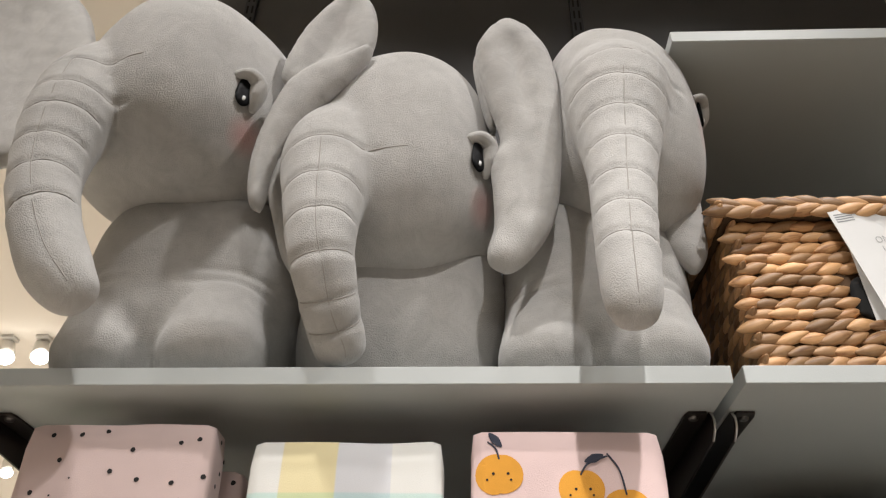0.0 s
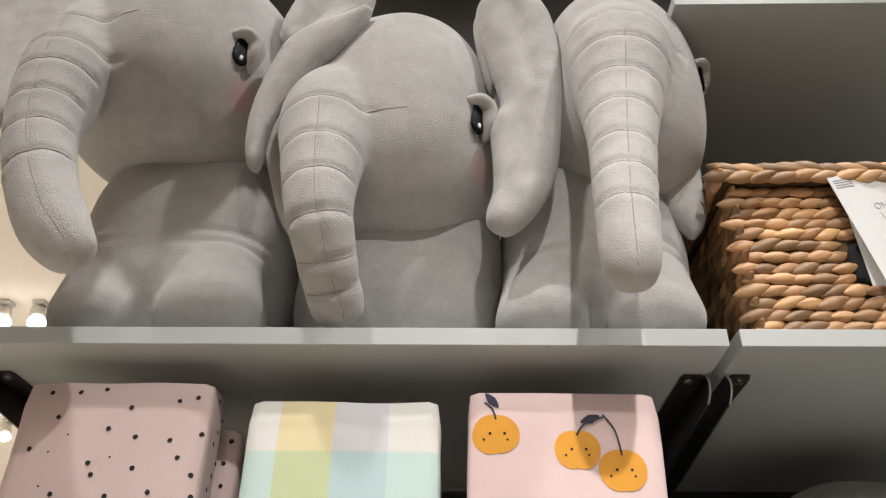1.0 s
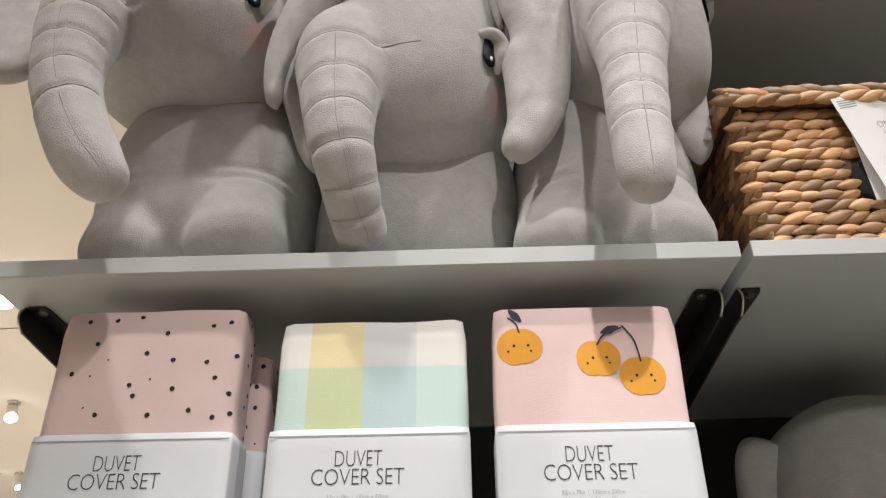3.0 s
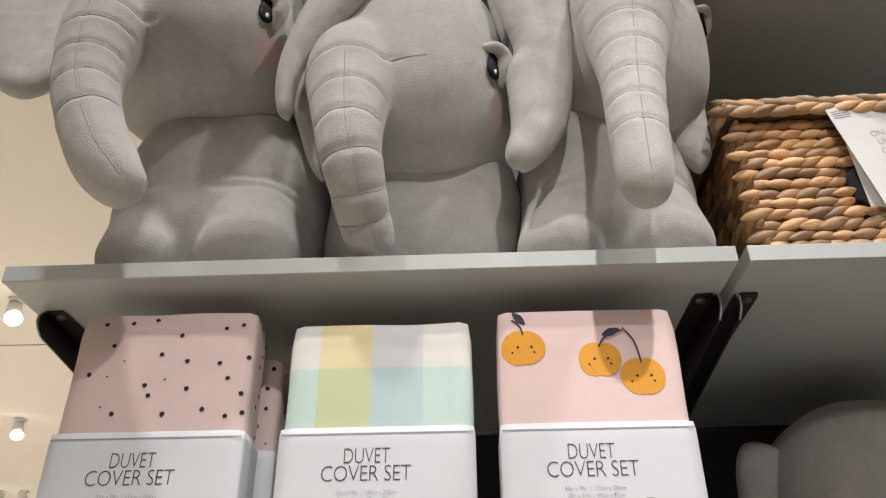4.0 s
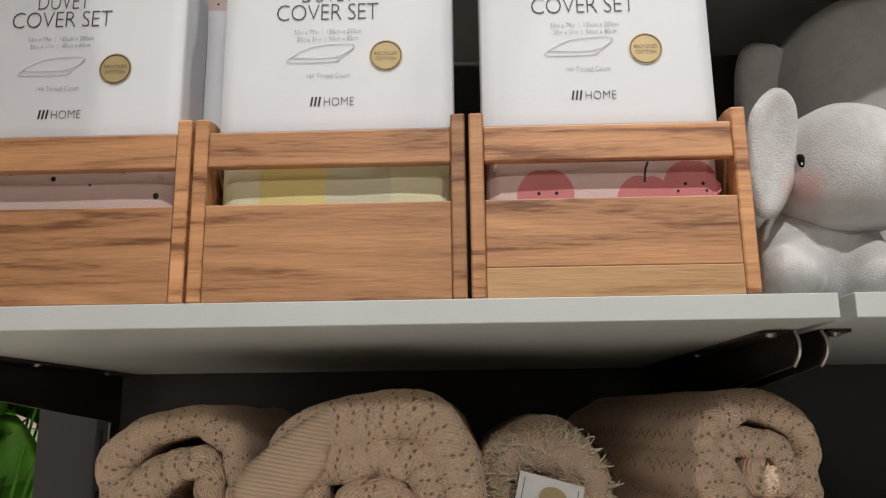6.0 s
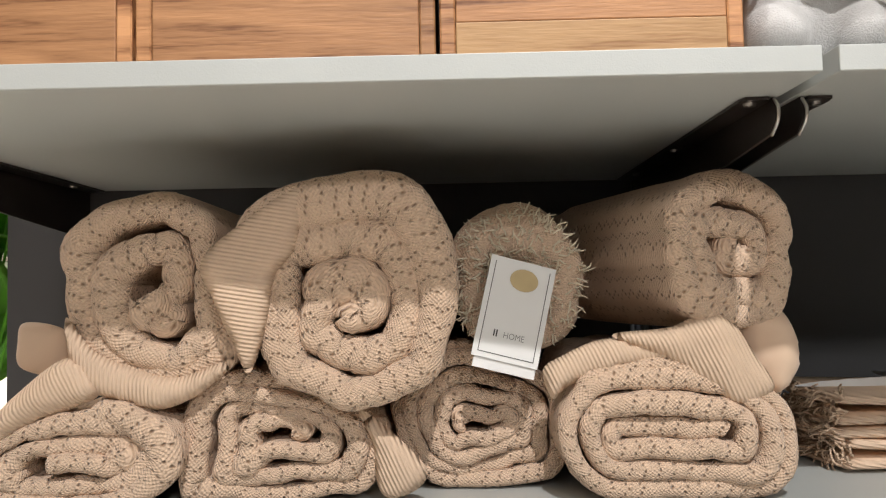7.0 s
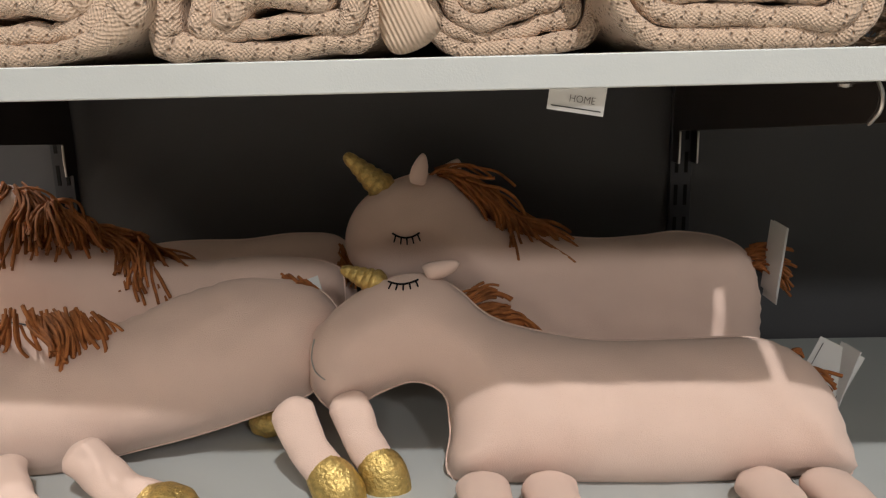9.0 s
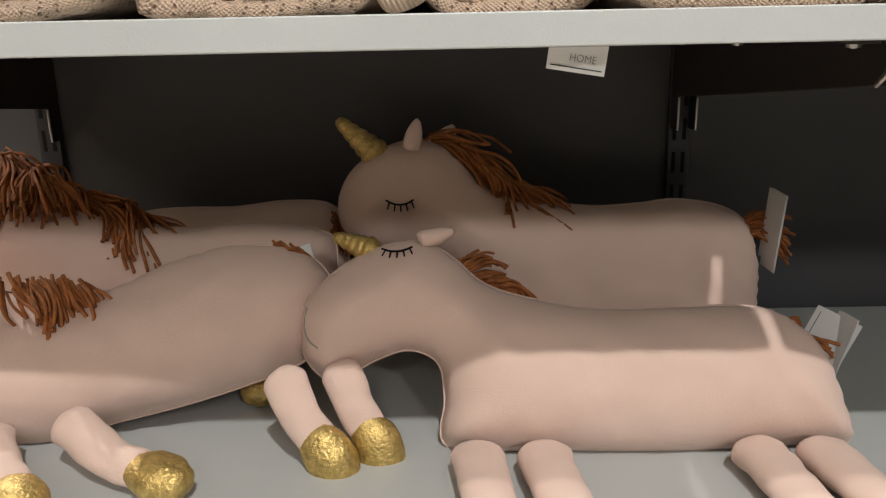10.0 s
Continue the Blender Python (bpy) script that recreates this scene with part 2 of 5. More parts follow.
GREY = (0.475, 0.462, 0.443)
M = {
    "shelf": material("shelf_lacquer", (0.47, 0.493, 0.482), 0.36, var=0.03, scale=3, grain=0.05, grain_scale=900),
    "edge": material("shelf_edge", (0.48, 0.505, 0.495), 0.42, var=0.05, scale=5, grain=0.08, grain_scale=700),
    "panel": material("back_panel", (0.055, 0.055, 0.059), 0.55, var=0.15, scale=3, grain=0.2, grain_scale=700),
    "rail": material("rail_steel", (0.045, 0.047, 0.055), 0.4, 0.5, var=0.1),
    "slot": material("slot_dark", (0.004, 0.004, 0.004), 0.9, var=0.0),
    "bracket": material("bracket_steel", (0.055, 0.046, 0.042), 0.33, 0.6, var=0.2, scale=12, grain=0.1, grain_scale=900),
    "bare": material("bare_steel", (0.62, 0.6, 0.57), 0.3, 1.0, var=0.1),
    "screw": material("screw_steel", (0.35, 0.34, 0.33), 0.35, 1.0, var=0.15),
    "ceiling": material("ceiling_paint", (0.80, 0.75, 0.67), 0.9, var=0.03, scale=0.6),
    "floor": material("floor_stone", (0.62, 0.56, 0.48), 0.5, var=0.1, scale=1.5, grain=0.1),
    "wall": material("wall_paint", (0.6, 0.56, 0.5), 0.85, var=0.05, scale=0.5),
    "plush": plush("grey_plush", GREY),
    "black": material("black_thread", (0.004, 0.004, 0.005), 0.5, var=0.2, scale=80, grain=0.3, grain_scale=900, spec=0.1),
    "white_thread": material("white_thread", (0.8, 0.8, 0.8), 0.7, var=0.05),
    "seam": material("seam_thread", (0.36, 0.34, 0.31), 0.95, var=0.1, scale=60),
    "paper": material("sleeve_paper", (0.655, 0.675, 0.71), 0.55, var=0.025, scale=12, grain=0.05, grain_scale=300),
    "ink": material("black_ink", (0.03, 0.03, 0.03), 0.6, var=0.05),
    "grey_ink": material("grey_ink", (0.30, 0.31, 0.32), 0.6, var=0.05),
    "pale_ink": material("pale_ink", (0.66, 0.67, 0.68), 0.6, var=0.05),
    "gold_ink": material("gold_ink", (0.42, 0.32, 0.16), 0.45, 0.3, var=0.08, scale=40),
    "pink_cotton": material("pink_cotton", (0.70, 0.545, 0.52), 0.9, var=0.04, scale=14, grain=0.35, grain_scale=1100, sheen=0.1),
    "cherry_cotton": material("cherry_cotton", (0.79, 0.60, 0.58), 0.9, var=0.04, scale=14, grain=0.35, grain_scale=1100, sheen=0.1),
    "dot": material("dot_print", (0.02, 0.018, 0.018), 0.9, var=0.1, scale=80),
    "orange": material("orange_print", (0.78, 0.36, 0.045), 0.9, var=0.05, scale=40, grain=0.3, grain_scale=1100),
    "rose": material("rose_print", (0.66, 0.24, 0.25), 0.9, var=0.05, scale=40, grain=0.3, grain_scale=1100),
    "leaf_ink": material("leaf_print", (0.045, 0.05, 0.075), 0.9, var=0.1, scale=60),
    "wood": wood("acacia_wood", (0.58, 0.295, 0.135), (0.18, 0.068, 0.025)),
    "pale_wood": wood("acacia_sapwood", (0.62, 0.38, 0.18), (0.36, 0.18, 0.07)),
    "straw": straw("water_hyacinth", (0.62, 0.36, 0.17), (0.28, 0.13, 0.05)),
    # near-black straw colour: painted shade for the gaps in the weave
    "straw_shade": material("water_hyacinth_shade", (0.10, 0.055, 0.025), 0.85, var=0.3, scale=30),
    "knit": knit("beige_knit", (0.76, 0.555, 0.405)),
    "rib": knit("beige_rib", (0.74, 0.55, 0.405), 0.0),
    "rib_up": ribbed("rib_upright", (0.73, 0.545, 0.40), 0.0045, 0),
    "rib_flat": ribbed("rib_level", (0.73, 0.545, 0.40), 0.0045, 80),
    "rib_slant": ribbed("rib_slant", (0.73, 0.545, 0.40), 0.0045, 25),
    "pale_plush": plush("pale_plush", (0.50, 0.495, 0.49), [((-0.055, -0.051, 0.1146), 0.026)]),
    "cream_yarn": material("cream_yarn", (0.74, 0.66, 0.52), 0.95, var=0.1, scale=50, grain=0.5),
    "linen": material("pink_linen", (0.76, 0.56, 0.47), 0.92, var=0.045, scale=10, grain=0.45, grain_scale=900, sheen=0.15),
    "yarn": material("rust_yarn", (0.36, 0.125, 0.035), 0.9, var=0.45, scale=70, grain=0.8, grain_scale=500),
    "gold": material("gold_lame", (0.60, 0.43, 0.15), 0.40, 0.75, var=0.3, scale=140, grain=1.0, grain_scale=260),
    "card": material("white_card", (0.78, 0.78, 0.77), 0.5, var=0.03, scale=20),
    "lamp_white": material("lamp_housing", (0.7, 0.68, 0.64), 0.4, var=0.03),
    "leaf": material("plant_leaf", (0.10, 0.36, 0.02), 0.4, var=0.3, scale=14, grain=0.2, grain_scale=60),
    "teal": material("teal_paint", (0.12, 0.3, 0.29), 0.8, var=0.05),
}
glow = bpy.data.materials.new("lamp_glow")
glow.use_nodes = True
glow.node_tree.nodes["Principled BSDF"].inputs["Emission Color"].default_value = (1.0, 0.95, 0.88, 1)
glow.node_tree.nodes["Principled BSDF"].inputs["Emission Strength"].default_value = 12
M["glow"] = glow


# ---- mesh helpers ----
def base_of(ob):
    """The world place of a thing or part that is only moved, never turned."""
    p = Vector((0, 0, 0))
    while ob:
        p += ob.location
        ob = ob.parent
    return p


def thing(name, place, label, category, group="", kind=""):
    ob = new(name)
    ob.location = place
    ob.empty_display_size = 0.02
    return tagged(ob, label, category, group, kind)


def part(name, bm, mat, parent=None, label="", smooth=True, weld=False):
    """Links a bmesh as one mesh object; its coordinates are the world's (or the parent's, for parents at the origin)."""
    if weld:
        bmesh.ops.remove_doubles(bm, verts=bm.verts, dist=1e-6)
    bm.normal_update()
    me = bpy.data.meshes.new(name)
    base = base_of(parent)
    if parent:
        bmesh.ops.translate(bm, verts=bm.verts, vec=-base)
    bm.to_mesh(me)
    bm.free()
    mats = mat if isinstance(mat, (list, tuple)) else [mat]
    for k in mats:
        me.materials.append(k)
    if smooth:
        me.polygons.foreach_set("use_smooth", [True] * len(me.polygons))
    ob = new(name, me)
    if parent:
        ob.parent = parent
    if label:
        tagged(ob, label)
    return ob


def box(lo, hi, bevel=0.0, segs=2):
    bm = bmesh.new()
    bmesh.ops.create_cube(bm, size=1)
    for v in bm.verts:
        v.co = Vector([lo[i] + (v.co[i] + 0.5) * (hi[i] - lo[i]) for i in range(3)])
    if bevel:
        bmesh.ops.bevel(bm, geom=list(bm.edges), offset=bevel, segments=segs, profile=0.5, affect="EDGES")
    return bm


def merge(*bms):
    out = bmesh.new()
    for b in bms:
        me = bpy.data.meshes.new("tmp")
        b.to_mesh(me)
        b.free()
        out.from_mesh(me)
        bpy.data.meshes.remove(me)
    return out


def prism(outline, axis, lo, hi, bevel=0.0):
    """A plate: an outline of pairs in the plane across axis (0 x, 1 y, 2 z), from lo to hi along it."""
    bm = bmesh.new()

    def at(p, w):
        c = list(p)
        c.insert(axis, w)
        return c
    a = [bm.verts.new(at(p, lo)) for p in outline]
    b = [bm.verts.new(at(p, hi)) for p in outline]
    bm.faces.new(a)
    bm.faces.new(list(reversed(b)))
    for i in range(len(a)):
        j = (i + 1) % len(a)
        bm.faces.new((a[j], a[i], b[i], b[j]))
    bmesh.ops.recalc_face_normals(bm, faces=bm.faces)
    if bevel:
        bmesh.ops.bevel(bm, geom=list(bm.edges), offset=bevel, segments=1, affect="EDGES")
    return bm


def spline(points, count, closed=False):
    """Catmull-Rom through the points."""
    p = np.array(points, float)
    k = len(p)
    out = []
    spans = k if closed else k - 1
    for i in range(count):
        s = i * spans / (count if closed else count - 1)
        j = min(int(s), spans - 1)
        f = s - j
        g = [(j + d) % k if closed else min(max(j + d, 0), k - 1) for d in (-1, 0, 1, 2)]
        a, b, c, d = (p[q] for q in g)
        out.append(0.5 * (2 * b + (c - a) * f + (2 * a - 5 * b + 4 * c - d) * f * f + (3 * b - a - 3 * c + d) * f ** 3))
    return np.array(out)


def sweep(points, radii, count=60, around=20, rings=0, groove=0.07, flat=1.0, cap=True, sharp=0.018, span=(0.0, 1.0), seam=None):
    """A round tube with soft ends along a spline; rings: stitched grooves across it."""
    c = spline(points, count)
    r = spline([[q] for q in radii], count)[:, 0]
    t = np.gradient(c, axis=0)
    t /= np.linalg.norm(t, axis=1)[:, None]
    up = np.array((1.0, 0.03, 0.02))
    bm = bmesh.new()
    loops = []
    for i in range(count):
        x = up - t[i] * np.dot(up, t[i])
        x /= np.linalg.norm(x)
        up = x
        y = np.cross(t[i], x)
        f = i / (count - 1)
        g = 1.0
        if rings and span[0] <= f <= span[1]:
            q = (f - span[0]) / (span[1] - span[0]) * rings
            d = abs(q - round(q)) / rings
            g -= groove * math.exp(-(d / sharp) ** 2)
        loop = []
        for k in range(around):
            a = 2 * math.pi * k / around
            h = g
            if seam is not None:
                da = math.atan2(math.sin(a - seam), math.cos(a - seam))
                h -= 0.035 * math.exp(-(da / 0.09) ** 2)
            loop.append(bm.verts.new(c[i] + r[i] * h * (math.cos(a) * x + flat * math.sin(a) * y)))
        loops.append(loop)
    for i in range(count - 1):
        for k in range(around):
            j = (k + 1) % around
            bm.faces.new((loops[i][k], loops[i][j], loops[i + 1][j], loops[i + 1][k]))
    if cap:
        for loop, s, i in ((loops[0], -1, 0), (loops[-1], 1, count - 1)):
            prev = loop
            for f, e in ((0.86, 0.3), (0.55, 0.52)):
                ring = [bm.verts.new(Vector(c[i]) + (v.co - Vector(c[i])) * f + Vector(t[i]) * (s * e * r[i])) for v in loop]
                for k in range(around):
                    j = (k + 1) % around
                    bm.faces.new((prev[k], prev[j], ring[j], ring[k]))
                prev = ring
            tip = bm.verts.new(Vector(c[i]) + Vector(t[i]) * (s * 0.6 * r[i]))
            for k in range(around):
                bm.faces.new((prev[k], prev[(k + 1) % around], tip))
    bmesh.ops.recalc_face_normals(bm, faces=bm.faces)
    return bm


def blob(centre, radii, turn=(0, 0, 0), lumps=0.03, size=4.0, seed=0, shape=None, detail=4):
    """A stuffed form: an ellipsoid, shaped, with soft unevenness."""
    bm = bmesh.new()
    bmesh.ops.create_icosphere(bm, subdivisions=detail, radius=1)
    m = pose(*centre, *turn)
    for v in bm.verts:
        p = v.co.copy()
        k = 1 + lumps * noise.noise(p * size * 0.35 + Vector((seed * 7.3, 1.1, 2.2)))
        if shape:
            p = shape(p)
        v.co = m @ Vector((p.x * radii[0] * k, p.y * radii[1] * k, p.z * radii[2] * k))
    return bm


SKIN = {}


def inflate(outline, thick, step, m=None, count=90, soft=0.6, bend=None, closed=True, back=1.0, wrinkle=0.0, reach=None, dish=0.0):
    """A sewn cushion: a closed outline (u, v) filled between two sheets that meet in its seam."""
    from mathutils.geometry import delaunay_2d_cdt
    edge = spline(outline, count, True)
    lo, hi = edge.min(0), edge.max(0)
    a, b = edge, np.roll(edge, -1, 0)
    gx, gy = np.meshgrid(np.arange(lo[0], hi[0], step), np.arange(lo[1], hi[1], step * 0.87))
    gx = gx + (np.arange(gx.shape[0]) % 2)[:, None] * step / 2
    pts = np.stack([gx.ravel(), gy.ravel()], 1)

    def dist(q):
        ab = b - a
        s = np.clip(((q[:, None] - a) * ab).sum(2) / (ab * ab).sum(1), 0, 1)
        return np.linalg.norm(q[:, None] - (a + s[..., None] * ab), axis=2).min(1)
    inside = np.zeros(len(pts), bool)
    for (x0, y0), (x1, y1) in zip(a, b):
        cross = ((y0 > pts[:, 1]) != (y1 > pts[:, 1])) & (pts[:, 0] < (x1 - x0) * (pts[:, 1] - y0) / (y1 - y0 + 1e-12) + x0)
        inside ^= cross
    pts = pts[inside]
    d = dist(pts)
    keep = d > step * 0.45
    pts, d = pts[keep], d[keep]
    coords = [Vector(p) for p in edge] + [Vector(p) for p in pts]
    verts, _, faces, *_ = delaunay_2d_cdt(coords, [], [list(range(count))], 1, 1e-7)
    reach = reach or max(d) * 0.95
    n0 = count
    dd = dist(np.array([v[:] for v in verts]))
    h = thick * np.sqrt(np.clip(1 - (1 - np.clip(dd / reach, 0, 1)) ** 2, 0, 1)) ** (2 * soft)
    if dish:
        # hollow inside a padded rim
        g = np.clip((dd - reach) / (max(d) - reach + 1e-9), 0, 1)
        h = h * (1 - dish * g * g * (3 - 2 * g))
    SKIN["height"] = lambda u, v: float(thick * np.sqrt(np.clip(1 - (1 - np.clip(dist(np.array([[u, v]])) / reach, 0, 1)) ** 2, 0, 1))[0] ** (2 * soft))
    bm = bmesh.new()
    m = m or Matrix()

    def put(p, w):
        if wrinkle:
            w += wrinkle * noise.noise(Vector((p[0] * 28, p[1] * 28, 3.3 if w > 0 else 9.1))) * min(1, abs(w) / thick * 2)
        q = Vector((p[0], w, p[1]))
        if bend:
            q = bend(q)
        return bm.verts.new(m @ q)
    front = [put(p, -h[i]) for i, p in enumerate(verts)]
    rear = [front[i] if dd[i] < 1e-6 else put(p, h[i] * back) for i, p in enumerate(verts)]
    for f in faces:
        bm.faces.new([front[i] for i in f])
        r = [rear[i] for i in reversed(f)]
        if len(set(r)) == len(r) and not all(dd[i] < 1e-6 for i in f):
            bm.faces.new(r)
    bmesh.ops.recalc_face_normals(bm, faces=bm.faces)
    return bm


def text_mesh(words, size, m, wide=1.0, spacing=1.0):
    """Words in the built-in font as a flat mesh, centred, its face along -y."""
    cu = bpy.data.curves.new("words", "FONT")
    cu.body, cu.size, cu.align_x, cu.space_character, cu.space_line = words, size, "CENTER", spacing, 0.85
    cu.extrude, cu.resolution_u, cu.offset = 0.0001, 3, -0.021 * size
    ob = bpy.data.objects.new("words", cu)
    scene.collection.objects.link(ob)
    me = bpy.data.meshes.new_from_object(ob.evaluated_get(bpy.context.evaluated_depsgraph_get()))
    bpy.data.objects.remove(ob)
    bm = bmesh.new()
    bm.from_mesh(me)
    bpy.data.meshes.remove(me)
    for v in bm.verts:
        v.co = m @ Vector((v.co.x * wide, -v.co.z, v.co.y))
    return bm


def disc(cx, cz, r, y, n=18, wobble=0.0, seed=0, sx=1.0):
    """A flat round patch facing -y."""
    bm = bmesh.new()
    rings = max(1, int(r / 0.004))
    mid = bm.verts.new((cx, y, cz))
    last = None
    for g in range(1, rings + 1):
        vs = []
        for k in range(n):
            a = 2 * math.pi * k / n
            q = r * g / rings * (1 + wobble * noise.noise(Vector((math.cos(a), math.sin(a), seed * 3.7))))
            vs.append(bm.verts.new((cx + sx * q * math.cos(a), y, cz + q * math.sin(a))))
        for k in range(n):
            j = (k + 1) % n
            bm.faces.new((mid, vs[k], vs[j]) if last is None else (last[k], vs[k], vs[j], last[j]))
        last = vs
    return bm


def full(p, n=2.6):
    """Pushes a point of the unit sphere out towards a rounded block."""
    k = (abs(p.x) ** n + abs(p.y) ** n + abs(p.z) ** n) ** (1 / n)
    return p / k


def fuse(bms, voxel, smooth=8):
    """Several overlapping forms made into one continuous skin."""
    me = bpy.data.meshes.new("fuse")
    merge(*bms).to_mesh(me)
    ob = bpy.data.objects.new("fuse", me)
    scene.collection.objects.link(ob)
    r = ob.modifiers.new("r", "REMESH")
    r.mode, r.voxel_size = "VOXEL", voxel
    k = ob.modifiers.new("s", "SMOOTH")
    k.factor, k.iterations = 0.5, smooth
    out = bpy.data.meshes.new_from_object(ob.evaluated_get(bpy.context.evaluated_depsgraph_get()))
    bpy.data.objects.remove(ob)
    return out


def sewn(name, main, limbs, voxel, mat, parent, smooth=8):
    """A stuffed form and its limbs in one skin, cut into parts where a limb begins.
    limbs: (name, label, spine, radii, first share that belongs to the limb, ring shares, ring depth, front seam)."""
    tubes = [sweep(sp, rd, 60, 24) for _, _, sp, rd, *_ in limbs]
    me = fuse([main, *tubes], voxel, smooth)
    co = np.empty(len(me.vertices) * 3)
    me.vertices.foreach_get("co", co)
    co = co.reshape(-1, 3)
    no = np.empty(len(me.vertices) * 3)
    me.vertices.foreach_get("normal", no)
    no = no.reshape(-1, 3)
    owner = np.zeros(len(co), int)
    push = np.zeros(len(co))
    for i, (_, _, sp, rd, first, rings, depth, seam) in enumerate(limbs, 1):
        c = spline(sp, 160)
        r = spline([[q] for q in rd], 160)[:, 0]
        arc = np.concatenate([[0], np.cumsum(np.linalg.norm(np.diff(c, axis=0), axis=1))])
        t = np.gradient(c, axis=0)
        t /= np.linalg.norm(t, axis=1)[:, None]
        near = np.concatenate([np.linalg.norm(part_[:, None] - c[None], axis=2).argmin(1) for part_ in np.array_split(co, 1 + len(co) // 4000)])
        off = co - c[near]
        along = (off * t[near]).sum(1)
        d = np.linalg.norm(off, axis=1)
        s = arc[near] + along
        on = d < r[near] * 1.42
        owner[on & (near / 159 > first)] = i
        front = np.array((0, -1.0, 0.25))
        front = front - t[near] * (t[near] @ front)[:, None]
        front /= np.linalg.norm(front, axis=1)[:, None]
        facing = (off * front).sum(1) / (d + 1e-9)
        for q in rings:
            mark = q * arc[-1]
            wave = 0.35 * voxel * np.sin(37 * q) * facing
            near_on = np.clip((1.42 - d / r[near]) / 0.3, 0, 1) * np.clip((facing + 0.05) / 0.3, 0, 1)
            push -= near_on * depth * np.exp(-((s - mark + wave) / 0.0048) ** 2)
            push += near_on * depth * 0.35 * np.exp(-((s - mark - 0.013) / 0.010) ** 2)
        if seam:
            side = np.cross(t[near], front)
            lat = (off * side).sum(1)
            push -= on * (facing > 0) * (s > seam * arc[-1]) * depth * 0.5 * np.exp(-(lat / 0.0042) ** 2)
    co = co + no * push[:, None]
    faces = [list(p.vertices) for p in me.polygons]
    groups = [[] for _ in range(len(limbs) + 1)]
    for f in faces:
        groups[int(np.max(owner[f])) if np.min(owner[f]) > 0 else 0].append(f)
    bpy.data.meshes.remove(me)
    base = np.array(base_of(parent))
    made = []
    for i, fs in enumerate(groups):
        if not fs:
            continue
        used = sorted({v for f in fs for v in f})
        idx = {v: k for k, v in enumerate(used)}
        piece = bpy.data.meshes.new(name)
        piece.from_pydata((co[used] - base).tolist(), [], [[idx[v] for v in f] for f in fs])
        piece.materials.append(mat)
        piece.polygons.foreach_set("use_smooth", [True] * len(piece.polygons))
        piece.update()
        ob = new(name if i == 0 else limbs[i - 1][0], piece)
        ob.parent = parent
        if i and limbs[i - 1][1]:
            tagged(ob, limbs[i - 1][1])
        made.append(ob)
    return made


def strands(roots, ways, length, thick, count, seed, droop=0.6, curl=0.25):
    """Yarn: many thin tubes from a line of roots, along blended directions, sagging and waving."""
    rng = random.Random(seed)
    root = spline(roots, 60)
    way = spline(ways, 60)
    bms = []
    for i in range(count):
        f = rng.random()
        k = min(59, int(f * 60))
        p = Vector(root[k]) + Vector([rng.gauss(0, 0.005) for _ in range(3)])
        # neighbouring strands hang together in locks
        lock = noise.noise_vector(Vector((f * 14, seed * 3.1, 0.4))) * curl * 2.2
        d = (Vector(way[k]) + lock + Vector([rng.gauss(0, curl * 0.6) for _ in range(3)])).normalized()
        ln = length * rng.uniform(0.6, 1.15)
        pts = [p]
        for s in range(7):
            d = (d + noise.noise_vector(p * 26) * curl * 2.6 + Vector((rng.gauss(0, curl * 0.5), rng.gauss(0, curl * 0.5), -droop * 0.3 + rng.gauss(0, curl * 0.4)))).normalized()
            p = p + d * ln / 7
            pts.append(p)
        bms.append(sweep(pts, [thick * rng.uniform(0.8, 1.2)] * 8, 15, 5, cap=False))
    return merge_many(bms)


def merge_many(bms):
    verts, faces = [], []
    for b in bms:
        k = len(verts)
        b.verts.ensure_lookup_table()
        b.verts.index_update()
        verts += [v.co[:] for v in b.verts]
        faces += [[v.index + k for v in f.verts] for f in b.faces]
        b.free()
    me = bpy.data.meshes.new("tmp")
    me.from_pydata(verts, [], faces)
    out = bmesh.new()
    out.from_mesh(me)
    bpy.data.meshes.remove(me)
    return out


# ---- the shop round the shelving ----
def setting(name, bm, mat, label, category, smooth=False):
    return tagged(part(name, bm, mat, None, "", smooth), label, category, "", "structure")


setting("floor", box((-12, -8, -0.1), (8, 14, 0)), M["floor"], "pale stone shop floor", "floor")
setting("ceiling", merge(box((-12, -8, CEIL), (8, 5.46, CEIL + 0.1)), box((-12, 5.49, CEIL), (8, 14, CEIL + 0.1)), box((-12, 5.3, CEIL + 0.1), (8, 5.6, CEIL + 0.15))),
        M["ceiling"], "cream painted ceiling with a panel joint", "ceiling")
setting("wall_south", box((-12, -8.15, 0), (8, -8, CEIL)), M["wall"], "plain cream shop wall", "wall")
setting("wall_west", box((-12.15, -8, 0), (-12, 14, CEIL)), M["wall"], "plain cream shop wall", "wall")
setting("wall_east", box((8, -8, 0), (8.15, 14, CEIL)), M["wall"], "plain cream shop wall", "wall")
setting("wall_north", box((-12, 14, 0), (8, 14.15, CEIL)), M["wall"], "plain cream shop wall", "wall")
setting("fascia", box((-12, 13.9, 3.2), (8, 14, 3.95)), M["teal"], "teal painted band high on the far wall", "wall")
BACK = 0.705
setting("wall_back", box((-1.13, BACK, 0.0), (0.93, BACK + 0.05, 4.05)), M["panel"], "matt charcoal back panel behind the shelves", "back panel")
setting("wall_back_joint", box((0.93, BACK + 0.02, 0.0), (2.6, BACK + 0.07, 4.05)), M["wall"], "pale wall beside the charcoal back panel", "wall")


